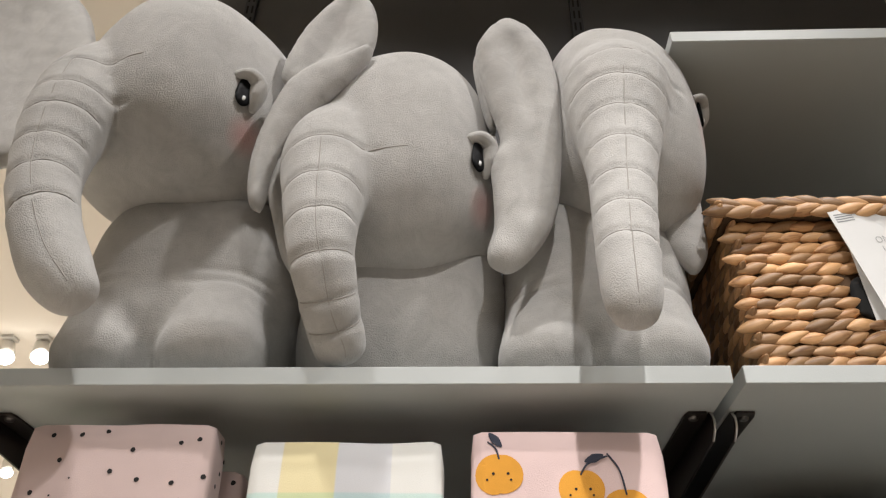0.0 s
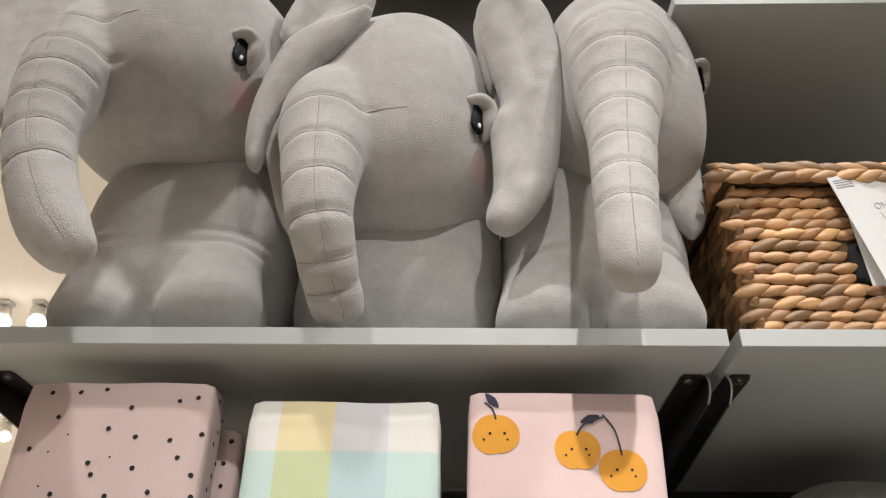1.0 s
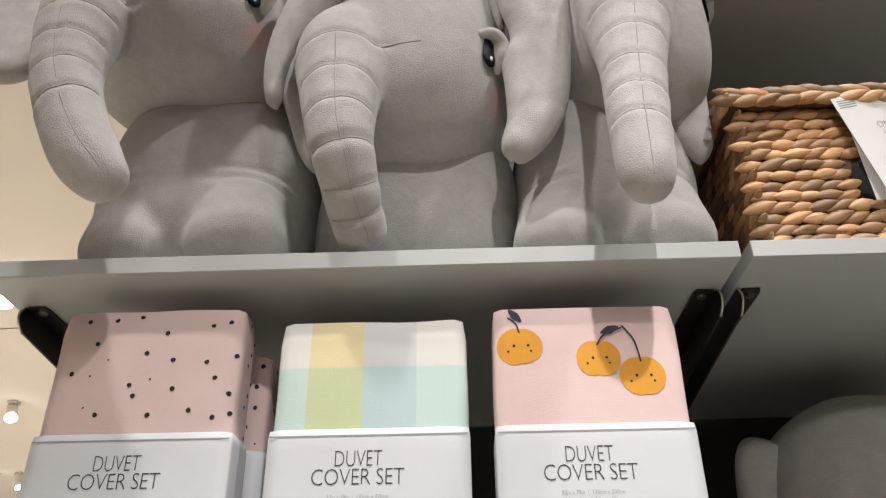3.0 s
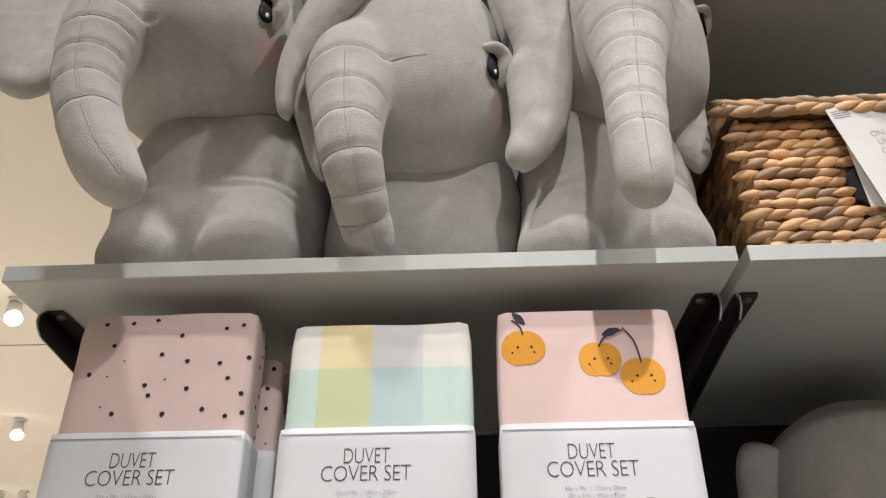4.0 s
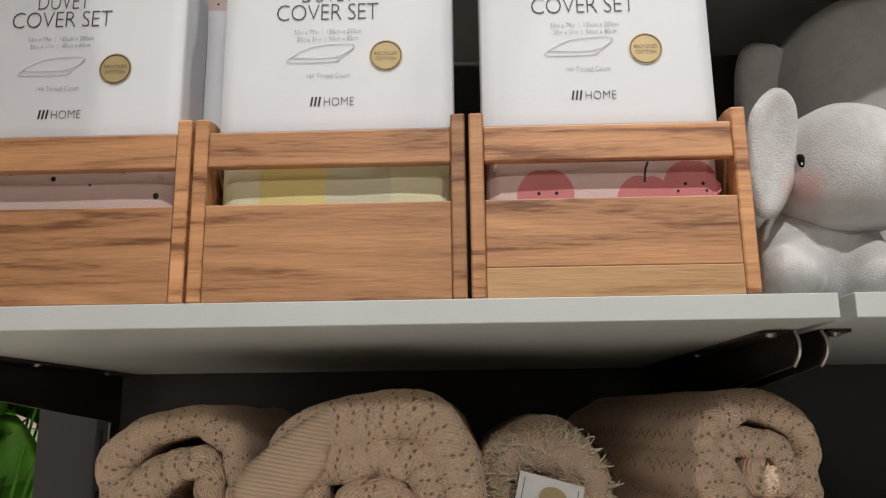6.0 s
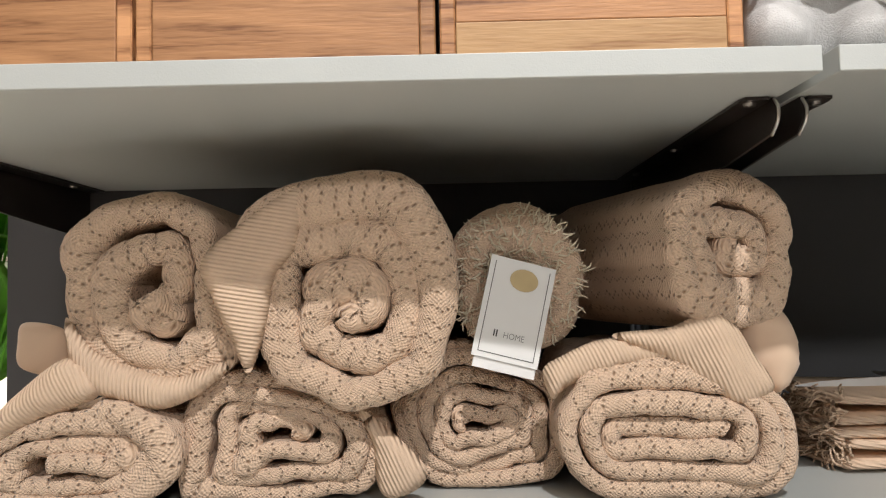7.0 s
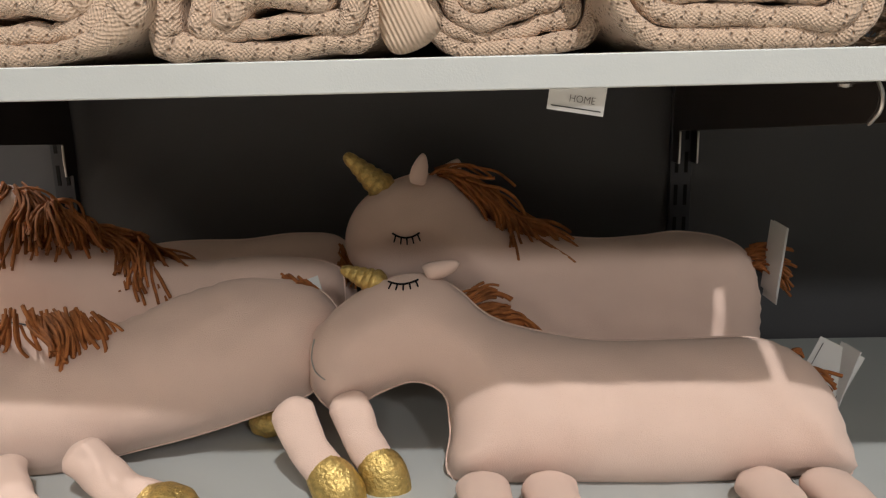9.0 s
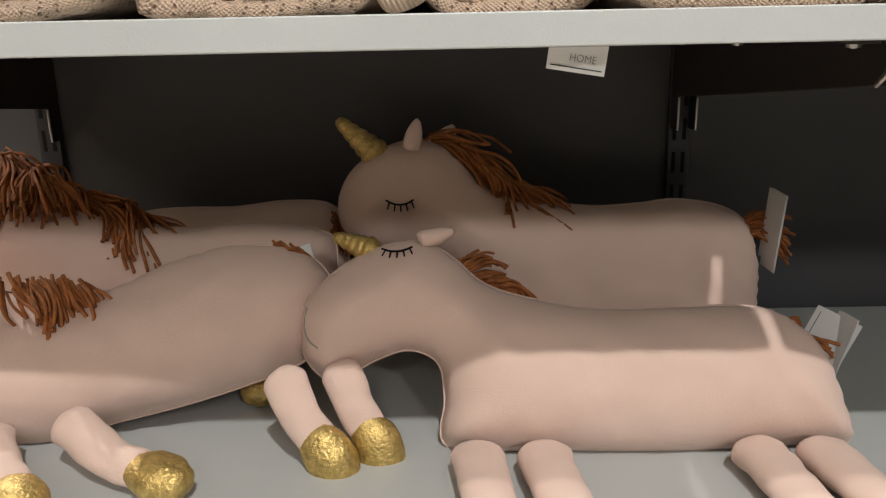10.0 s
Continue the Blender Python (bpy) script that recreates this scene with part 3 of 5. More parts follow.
def ceiling_lamp(x, y, z, tilt, turn, tag):
    ob = thing("spotlight", (x, y, CEIL), tag, "ceiling light", "ceiling spotlights")
    part("base", box((x - 0.05, y - 0.05, CEIL - 0.03), (x + 0.05, y + 0.05, CEIL), 0.004), M["lamp_white"], ob)
    part("stem", sweep([(x, y, CEIL - 0.03), (x, y, CEIL - 0.07)], [0.012, 0.012], 4, 10), M["lamp_white"], ob)
    d = (Matrix.Rotation(radians(turn), 3, "Z") @ Matrix.Rotation(radians(tilt), 3, "X") @ Vector((0, 0, -1)))
    c = Vector((x, y, CEIL - 0.11))
    part("head", sweep([c - d * 0.08, c, c + d * 0.07], [0.055, 0.06, 0.066], 10, 24), M["lamp_white"], ob)
    bm = bmesh.new()
    bmesh.ops.create_uvsphere(bm, u_segments=20, v_segments=10, radius=1)
    q = d.to_track_quat("Z", "Y").to_matrix().to_4x4()
    for v in bm.verts:
        v.co = c + d * 0.122 + (q @ Vector((v.co.x * 0.068, v.co.y * 0.068, v.co.z * 0.02)))
    part("lens", bm, M["glow"], ob, "bright round lens")


for x, y, tilt, turn in ((-4.0, 4.58, -38, 40), (-3.72, 4.58, -38, 38), (-5.45, 7.45, -35, 38), (-7.35, 10.6, -35, 36), (-7.0, 10.6, -20, 120), (-8.6, 8.0, -35, 40)):
    ceiling_lamp(x, y, CEIL, tilt, turn, "white ceiling spotlight with a glowing lens")


# ---- shelving ----
SH = {"one": 1.700, "two": 1.106, "three": 0.657, "four": 0.197}
THICK = 0.024


def shelf(name, x0, x1, z, label):
    ob = thing(name, ((x0 + x1) / 2, 0.345, z - THICK), label, "shelf", "display shelves")
    part("board", box((x0, 0.0021, z - THICK), (x1, 0.690, z), 0.0012), M["shelf"], ob, "", False)
    part("edge_band", box((x0, 0.0, z - THICK + 0.0004), (x1, 0.002, z - 0.0004), 0.0007), M["edge"], ob, "glued front edge strip", False)
    return ob


for z in SH.values():
    shelf("shelf", -0.991, -0.008, z, "pale grey lacquered display shelf board")
    shelf("shelf", 0.007, 0.991, z, "pale grey lacquered display shelf board of the next bay")
shelf("shelf", 0.007, 0.991, 2.302, "pale grey lacquered high shelf board")


def bracket(x, z, side):
    """A folded steel arm under a shelf: web, top flange with screws, hooked rear leg. side: towards which the flange turns."""
    top = z - THICK - 0.0005
    ob = thing("shelf_bracket", (x, 0.4, top), "dark steel shelf bracket screwed under the board", "bracket", "shelf brackets")
    w = 0.002
    web = [(0.092, top), (0.083, top - 0.012), (0.085, top - 0.024), (0.10, top - 0.036), (0.655, top - 0.083), (0.655, top - 0.134), (0.688, top - 0.134), (0.688, top)]
    part("web", prism(web, 0, x - w, x + w, 0.0004), M["bracket"], ob, "", False)
    lo, hi = sorted((x + side * 0.0025, x + side * 0.032))
    part("flange", prism([(lo, 0.10), (lo + 0.003, 0.088), (hi - 0.003, 0.088), (hi, 0.10), (hi, 0.68), (lo, 0.68)], 2, top - 0.003, top), M["bracket"], ob, "", False)
    part("front_edge", sweep([(x, 0.0905, top - 0.002), (x, 0.0815, top - 0.012), (x, 0.0835, top - 0.025), (x, 0.099, top - 0.0365)], [0.0018] * 4, 14, 8), M["bare"], ob, "bare steel rounded nose")
    part("rear_hook", sweep([(x, 0.654, top - 0.085), (x, 0.6535, top - 0.11), (x, 0.655, top - 0.133)], [0.0017] * 3, 8, 8), M["bare"], ob, "bare steel hook edge")
    for y in (0.105, 0.37, 0.59):
        c = x + side * 0.019
        bm = bmesh.new()
        bmesh.ops.create_cone(bm, cap_ends=True, segments=14, radius1=0.0058, radius2=0.0068, depth=0.003, matrix=Matrix.Translation((c, y, top - 0.0045)))
        bmesh.ops.create_cone(bm, cap_ends=True, segments=6, radius1=0.0026, radius2=0.0026, depth=0.0012, matrix=Matrix.Translation((c, y, top - 0.0062)))
        part("screw", bm, M["screw"], ob, "zinc hexagon-socket screw", False)


for z in SH.values():
    for x, side in ((-0.014, -1), (0.0135, 1), (-0.976, 1)):
        bracket(x, z, side)
bracket(0.0135, 2.302, 1)


def rail(x):
    ob = thing("slotted_rail", (x, BACK, 0), "dark steel slotted upright on the back panel", "upright rail", "slotted uprights")
    part("channel", box((x - 0.017, BACK - 0.013, 0.02), (x + 0.017, BACK - 0.0005, 4.04), 0.001), M["rail"], ob, "", False)
    cut = box((-0.0028, -0.0007, 0), (0.0028, 0.0007, 0.033))
    me = bpy.data.meshes.new("slot")
    cut.to_mesh(me)
    cut.free()
    me.materials.append(M["slot"])
    z = 0.06
    while z < 3.45:
        for s in (-1, 1):
            o = new("slot", me)
            o.parent = ob
            o.location = (s * 0.0075, -0.0135, z)
        z += 0.0525


for x in (-1.0, 0.0):
    rail(x)


# ---- top shelf: plush elephants ----
from mathutils.bvhtree import BVHTree

def elephant(tag, base, head, head_r, head_turn, trunk, trunk_r, rings, first, ears, body, legs, eyes, coat, voxel=0.0054):
    ob = thing("plush_elephant", base, tag, "stuffed toy", "plush elephants")

    def skull(p):
        p = full(p, 2.45)
        k = 1 + 0.12 * max(0, -p.z) - 0.06 * max(0, p.z)
        return Vector((p.x * k, p.y * k, p.z if p.z > 0 else p.z * 1.13))
    skin = sewn("head", blob(head, head_r, head_turn, 0.03, 4, 1, skull, 5), [("trunk", "ringed trunk with stitched creases", trunk, trunk_r, first, rings, 0.0034, first)], voxel, coat, ob, 13)
    # thread lines in the trunk's creases and down its front
    verts, faces = [], []
    for o in skin:
        k = len(verts)
        verts += [v.co[:] for v in o.data.vertices]
        faces += [[i + k for i in p.vertices] for p in o.data.polygons]
    tree = BVHTree.FromPolygons(verts, faces)
    cl = spline(trunk, 200)
    arc = np.concatenate([[0], np.cumsum(np.linalg.norm(np.diff(cl, axis=0), axis=1))])
    loc = Vector(base)
    fine = 0.0009 * (voxel / 0.0054) ** 1.5
    middle = []
    for q in [*rings, *[first + (1.0 - first) * k / 26 for k in range(27)]]:
        i = min(198, int(np.searchsorted(arc, q * arc[-1])))
        t = Vector(cl[i + 1] - cl[i]).normalized()
        f = Vector((0, -1, 0.25))
        f = (f - t * f.dot(t)).normalized()
        side = t.cross(f)
        reach = 75 if q in rings else 0
        run = []
        for a in range(-reach, reach + 1, 5) if reach else (0,):
            d = f * math.cos(radians(a)) + side * math.sin(radians(a))
            hit = tree.ray_cast(Vector(cl[i]) - loc, d)[0]
            if hit and (hit - Vector(cl[i]) + loc).length < 0.13:
                run.append(hit + d * fine * 0.1 + loc)
        if reach and len(run) > 6:
            part("stitched_crease", sweep(run, [fine] * len(run), 60, 6), M["seam"], ob)
        elif not reach and run:
            middle.append((q, run[0]))
    middle = [p for _, p in sorted(middle, key=lambda e: e[0])]
    if len(middle) > 4:
        part("stitched_seam", sweep(middle, [fine * 0.8] * len(middle), 90, 6), M["seam"], ob)
    def torso(p):
        p = full(p, 2.7)
        k = 1 - 0.05 * p.z
        return Vector((p.x * k, p.y * k, p.z))
    sewn("body", blob(body[0], body[1], (0, 0, 0), 0.05, 5, 2, torso, 5),
         [("leg", "", p, r, 0.5, (0.60, 0.67), 0.0030, None) for p, r in legs], voxel, coat, ob, 12)
    for place, outline, thick, dish in ears:
        part("ear", inflate(outline, thick, max(0.004, thick * 0.33), pose(*place), 110, 0.5, None, wrinkle=thick * 0.09, reach=thick * 1.5 if dish else None, dish=dish), coat, ob, "floppy padded ear")
    for c, turn, s in eyes:
        hit, out = tree.find_nearest(Vector(c) - loc)[:2]
        m = pose(*(hit + loc + out * 0.004 * s), *turn)
        eye = part("eye", inflate([(-0.013 * s, 0.026 * s), (0.010 * s, 0.021 * s), (0.015 * s, -0.012 * s), (0.006 * s, -0.027 * s), (-0.008 * s, -0.02 * s), (-0.014 * s, 0.0)], 0.004 * s, 0.004 * s, m, 40), M["black"], ob, "black embroidered eye")
        part("glint", inflate([(0.000 * s, -0.010 * s), (0.005 * s, -0.010 * s), (0.005 * s, -0.018 * s), (0.001 * s, -0.018 * s)], 0.0015 * s, 0.002 * s, m @ Matrix.Translation((0, -0.0045 * s, 0)), 20), M["white_thread"], eye)
        if s > 0.8:
            part("eyelid", sweep([m @ Vector(q) for q in ((-0.024 * s, 0.004, 0.026 * s), (-0.008 * s, -0.008 * s, 0.034 * s), (0.012 * s, -0.006 * s, 0.028 * s), (0.019 * s, -0.002 * s, 0.006 * s), (0.024 * s, 0.004, -0.018 * s))],
                                  [0.007 * s, 0.011 * s, 0.014 * s, 0.014 * s, 0.006 * s], 24, 12), coat, ob)
    return ob


def coat_for(base, spots, colour=GREY):
    return plush("plush_coat", colour, [(Vector(p) - Vector(base), s) for p, s in spots])


S1 = SH["one"]
b1 = (-0.79, 0.22, S1)
elephant("large grey plush elephant turned aside with drooping trunk", b1,
         (-0.805, 0.105, 2.228), (0.168, 0.19, 0.205), (0, 0, -35),
         [(-0.85, 0.075, 2.275), (-0.912, 0.0, 2.185), (-0.908, -0.06, 2.07), (-0.887, -0.1, 1.935), (-0.853, -0.12, 1.842), (-0.816, -0.125, 1.772), (-0.788, -0.12, 1.737)],
         [0.085, 0.078, 0.064, 0.048, 0.043, 0.042, 0.033], (0.304, 0.412, 0.49, 0.591, 0.688, 0.786), 0.3,
         [((-1.2, 0.25, 2.3), [(0.05, 0.33), (-0.03, 0.45), (-0.155, 0.55), (-0.28, 0.52), (-0.27, 0.29), (-0.14, 0.02), (-0.05, -0.06), (0.05, 0.0), (0.09, 0.15)], 0.025, 0.4)],
         ((-0.765, 0.205, 1.895), (0.174, 0.165, 0.193)),
         [([(-0.835, 0.20, 2.0), (-0.845, 0.140, 1.88), (-0.845, 0.098, 1.747)], [0.060, 0.066, 0.074]), ([(-0.70, 0.19, 2.0), (-0.692, 0.130, 1.88), (-0.685, 0.085, 1.750)], [0.060, 0.068, 0.078])],
         [((-0.687, -0.010, 2.160), (0, 14, 40), 1.0)], coat_for(b1, [((-0.68, 0.018, 2.100), 0.04)]))
b2 = (-0.42, 0.24, S1)
elephant("large grey plush elephant with trunk resting on the shelf edge", b2,
         (-0.452, 0.145, 2.122), (0.178, 0.17, 0.216), (0, 0, -18),
         [(-0.5, 0.1, 2.14), (-0.535, 0.035, 2.066), (-0.531, -0.02, 1.946), (-0.522, -0.045, 1.85), (-0.512, -0.034, 1.800), (-0.505, -0.004, 1.765), (-0.497, 0.028, 1.738)],
         [0.085, 0.080, 0.059, 0.046, 0.041, 0.038, 0.036], (0.349, 0.507, 0.637, 0.751, 0.845, 0.925), 0.36,
         [((0, -0.005, 0), [(-0.651, 1.998), (-0.65, 2.063), (-0.634, 2.138), (-0.614, 2.193), (-0.573, 2.234), (-0.537, 2.248), (-0.491, 2.273), (-0.484, 2.248), (-0.514, 2.193), (-0.562, 2.128), (-0.599, 2.068), (-0.615, 2.008), (-0.619, 1.951), (-0.628, 1.938), (-0.642, 1.952)], 0.021, 0),
          ((0, 0.03, 0), [(-0.639, 2.242), (-0.619, 2.338), (-0.581, 2.41), (-0.539, 2.452), (-0.502, 2.431), (-0.484, 2.363), (-0.493, 2.286), (-0.542, 2.235), (-0.596, 2.20)], 0.016, 0.75),
          ((0, 0.06, 0), [(-0.642, 2.042), (-0.626, 2.123), (-0.603, 2.122), (-0.585, 2.019), (-0.574, 1.876), (-0.599, 1.895), (-0.62, 1.956)], 0.02, 0),
          ((0, 0.02, 0), [(-0.314, 2.285), (-0.296, 2.33), (-0.26, 2.358), (-0.219, 2.331), (-0.19, 2.268), (-0.181, 2.16), (-0.188, 2.044), (-0.201, 1.95), (-0.229, 1.887), (-0.268, 1.848), (-0.298, 1.858), (-0.302, 1.885), (-0.292, 1.925), (-0.292, 1.982), (-0.294, 2.04), (-0.279, 2.085), (-0.292, 2.144), (-0.307, 2.212)], 0.024, 0.25),
          ((0, 0.045, 0), [(-0.318, 2.26), (-0.312, 2.31), (-0.29, 2.34), (-0.275, 2.30), (-0.282, 2.2), (-0.285, 2.12), (-0.3, 2.15)], 0.022, 0)],
         ((-0.432, 0.235, 1.878), (0.166, 0.165, 0.178)), [],
         [((-0.319, 0.018, 2.048), (0, 16, 44), 1.0)], coat_for(b2, [((-0.31, 0.055, 1.985), 0.04)]))
b3 = (-0.12, 0.25, S1)
elephant("large grey plush elephant facing out with hanging trunk", b3,
         (-0.085, 0.14, 2.185), (0.133, 0.16, 0.206), (0, 0, 8),
         [(-0.085, 0.08, 2.25), (-0.093, 0.02, 2.17), (-0.107, -0.02, 2.052), (-0.121, -0.06, 1.947), (-0.133, -0.09, 1.851), (-0.14, -0.11, 1.78), (-0.143, -0.12, 1.728), (-0.143, -0.12, 1.706)],
         [0.085, 0.086, 0.063, 0.047, 0.041, 0.038, 0.035, 0.029], (0.167, 0.264, 0.386, 0.511, 0.632, 0.741, 0.837), 0.24,
         [((0, 0.10, 0), [(0.026, 2.108), (0.034, 2.05), (0.033, 1.985), (0.030, 1.933), (0.015, 1.901), (-0.001, 1.895), (-0.03, 1.943), (-0.03, 2.039)], 0.02, 0)],
         ((-0.135, 0.22, 1.892), (0.146, 0.165, 0.19)),
         [([(-0.19, 0.21, 2.0), (-0.208, 0.145, 1.87), (-0.226, 0.098, 1.744)], [0.05, 0.058, 0.066]), ([(-0.07, 0.21, 2.0), (-0.072, 0.140, 1.87), (-0.068, 0.090, 1.745)], [0.052, 0.06, 0.068])],
         [((0.033, 0.065, 2.17), (0, 0, 72), 0.81)], coat_for(b3, [((0.03, 0.07, 2.12), 0.05)]))


# ---- top shelf of the next bay: lidded basket ----
def basket(x0, x1, y0, y1, z0, z1):
    ob = thing("woven_basket", ((x0 + x1) / 2, (y0 + y1) / 2, z0), "lidded water hyacinth basket with a white hang tag", "basket")
    base = Vector(ob.location)
    # solid block coloured dark, so the gaps between strands look shaded
    part("core", box((x0 + 0.012, y0 + 0.012, z0 + 0.001), (x1 - 0.012, y1 - 0.012, z1), 0.002), M["straw_shade"], ob, "dark core that paints the shade between the strands", False)
    lump = bmesh.new()
    bmesh.ops.create_uvsphere(lump, u_segments=10, v_segments=7, radius=1)
    for v in lump.verts:
        # a flat stem bulging in its middle and pinched at both ends
        a = v.co.z
        v.co = Vector((a * 0.0230, v.co.y * 0.0072 * (1 - 0.2 * a * a), v.co.x * 0.0088 * (1 - 0.6 * a * a)))
    me = bpy.data.meshes.new("strand")
    lump.to_mesh(me)
    lump.free()
    me.materials.append(M["straw"])
    me.polygons.foreach_set("use_smooth", [True] * len(me.polygons))
    rng = random.Random(4)

    def put(m):
        o = new("strand", me)
        o.parent = ob
        o.matrix_local = Matrix.Translation(-base) @ m @ Matrix.Diagonal((rng.uniform(0.95, 1.2), rng.uniform(0.9, 1.1), rng.uniform(1.0, 1.18), 1))
    rows = 14
    h = (z1 - z0 - 0.004) / rows
    for r in range(rows):
        z = z0 + 0.002 + (r + 0.5) * h + rng.uniform(-0.001, 0.001)
        x = x0 + 0.008 + (r % 2) * 0.015
        while x < x1 - 0.005:
            if not (0.195 < x < 0.29 and 5 <= r <= 8):
                put(pose(x, y0 + 0.009 + rng.uniform(-0.002, 0.002), z, 0, -13 + rng.uniform(-9, 9), rng.uniform(-9, 9)))
            x += 0.028 + rng.uniform(-0.003, 0.003)
        y = y0 + 0.018 + ((r + 1) % 2) * 0.015
        while y < y1 - 0.01:
            put(pose(x0 + 0.009, y, z, rng.uniform(-5, 5), 0, 90) @ pose(0, 0, 0, 0, 13 + rng.uniform(-5, 5), 0))
            y += 0.028
    # lid with a plaited edge; its dark block paints shade between the strands
    part("lid", box((x0 - 0.006, y0 - 0.006, z1 + 0.001), (x1 + 0.006, y1 + 0.006, z1 + 0.022), 0.006), M["straw_shade"], ob, "woven lid")
    for k, dz in enumerate((-0.002, 0.013)):
        x = x0 - 0.01 + k * 0.012
        while x < x1:
            put(pose(x, y0 - 0.012 + 0.002 * k, z1 + dz + 0.006 + rng.uniform(-0.002, 0.002), 0, (12 if k else -14) + rng.uniform(-6, 6), rng.uniform(-8, 8)) @ Matrix.Scale(1.12, 4))
            x += 0.030
        y = y0
        while y < y1:
            put(pose(x0 - 0.012, y, z1 + dz + 0.006, 0, 0, 90) @ pose(0, 0, 0, 0, -14 if k else 14, 0) @ Matrix.Scale(1.12, 4))
            y += 0.030
    part("hand_hole", inflate([(0.20, 1.80), (0.24, 1.792), (0.28, 1.81), (0.285, 1.85), (0.24, 1.865), (0.20, 1.85)], 0.003, 0.008, Matrix.Translation((0, y0 + 0.006, 0)), 40), M["slot"], ob, "dark hand hole")
    return ob


basket(0.048, 0.462, 0.05, 0.37, S1, 1.957)
card = thing("hang_tag", (0.22, 0.04, 1.965), "white folded card tag hanging on the basket", "tag")
mt = pose(0.258, 0.040, 1.878, 0, -14, 6)
part("front_card", prism([(-0.052, -0.092), (0.05, -0.092), (0.05, 0.092), (-0.052, 0.092)], 1, -0.0005, 0.0005), M["card"], card, "", False)
card.children[-1].matrix_local = Matrix.Translation(-card.location) @ mt @ Matrix.Translation(card.location)
mb = pose(0.252, 0.047, 1.868, 6, -6, 0)
o = part("back_card", prism([(-0.042, -0.095), (0.05, -0.095), (0.05, 0.095), (-0.042, 0.095)], 1, -0.0005, 0.0005), M["card"], card, "", False)
o.matrix_local = Matrix.Translation(-card.location) @ mb @ Matrix.Translation(card.location)
at = Matrix.Translation
for o in (part("words", merge(text_mesh("ONLY", 0.0155, at((0.012, -0.0009, 0.028)), 0.9), text_mesh("USE", 0.0155, at((0.008, -0.0009, 0.012)), 0.9), text_mesh("COM", 0.0155, at((0.010, -0.0009, -0.004)), 0.9)), M["grey_ink"], card, "", False),
          part("fine_print", merge(*[box((-0.046, -0.0009, 0.083 - i * 0.004), (-0.018, -0.0006, 0.0845 - i * 0.004)) for i in range(4)]), M["grey_ink"], card, "", False)):
    o.matrix_local = Matrix.Translation(-card.location) @ mt @ Matrix.Translation(card.location)


# ---- second shelf: crates of bed linen ----
S2 = SH["two"]
Y0 = 0.006


def crate(x0, x1, pale=False):
    ob = thing("wooden_crate", ((x0 + x1) / 2, 0.16, S2), "oiled acacia crate with a slatted front, holding bed linen packs", "crate", "wooden crates")
    t = 0.014
    for a, b in ((x0, x0 + t), (x1 - t, x1)):
        pr = [(Y0, S2 + 0.0005), (0.31, S2 + 0.0005), (0.31, S2 + 0.19), (Y0 + 0.02, S2 + 0.19), (Y0, S2 + 0.186)]
        bm = prism(pr, 0, a, b, 0.0015)
        part("side_panel", bm, M["wood"], ob, "", False)
    a, b = x0 + t + 0.0005, x1 - t - 0.0005
    part("front_panel", box((a, Y0 + 0.001, S2 + (0.030 if pale else 0.0005)), (b, Y0 + 0.013, S2 + 0.097), 0.0012), M["wood"], ob, "", False)
    if pale:
        part("front_board", box((a, Y0 + 0.001, S2 + 0.0005), (b, Y0 + 0.013, S2 + 0.0298), 0.0008), M["pale_wood"], ob, "pale sapwood strip", False)
    part("front_slat", box((a, Y0 + 0.001, S2 + 0.136), (b, Y0 + 0.013, S2 + 0.172), 0.0015), M["wood"], ob, "", False)
    part("back_panel", box((a, 0.297, S2 + 0.0005), (b, 0.309, S2 + 0.172), 0.0015), M["wood"], ob, "", False)
    part("bottom", box((a, Y0 + 0.014, S2 + 0.001), (b, 0.296, S2 + 0.011), 0.001), M["wood"], ob, "", False)


for x0, x1, pale in ((-0.892, -0.6205, False), (-0.617, -0.348, False), (-0.344, -0.0735, True)):
    crate(x0, x1, pale)


def swell(px, pz, hx, hz, bulge, seed, dome, py):
    n = noise.noise(Vector((px * 14 + seed * 9, py * 14, pz * 14)))
    return bulge * n * 0.5 + dome * (1 - (px / hx) ** 2) * (1 - (pz / hz) ** 2)


def soft_box(x0, x1, y0, y1, z0, z1, r=0.012, bulge=0.004, seed=0, dome=0.003):
    """A folded, tightly wrapped pack with rounded corners and faint unevenness."""
    bm = bmesh.new()
    bmesh.ops.create_cube(bm, size=1)
    bmesh.ops.subdivide_edges(bm, edges=bm.edges[:], cuts=15, use_grid_fill=True)
    hx, hy, hz = (x1 - x0) / 2, (y1 - y0) / 2, (z1 - z0) / 2
    c = Vector(((x0 + x1) / 2, (y0 + y1) / 2, (z0 + z1) / 2))
    for v in bm.verts:
        p = Vector((v.co.x * 2 * hx, v.co.y * 2 * hy, v.co.z * 2 * hz))
        q = Vector((max(-hx + r, min(hx - r, p.x)), max(-hy + r, min(hy - r, p.y)), max(-hz + r, min(hz - r, p.z))))
        d = p - q
        if d.length > 1e-9:
            p = q + d.normalized() * min(d.length, r)
        p.y -= swell(p.x, p.z, hx, hz, bulge, seed, dome if p.y < 0 else -dome, p.y)
        p.x += bulge * 0.4 * noise.noise(Vector((p.z * 11, seed * 5, p.y * 9)))
        p.z += bulge * 0.6 * noise.noise(Vector((p.x * 11, p.y * 7, seed * 3)))
        v.co = c + p
    return bm


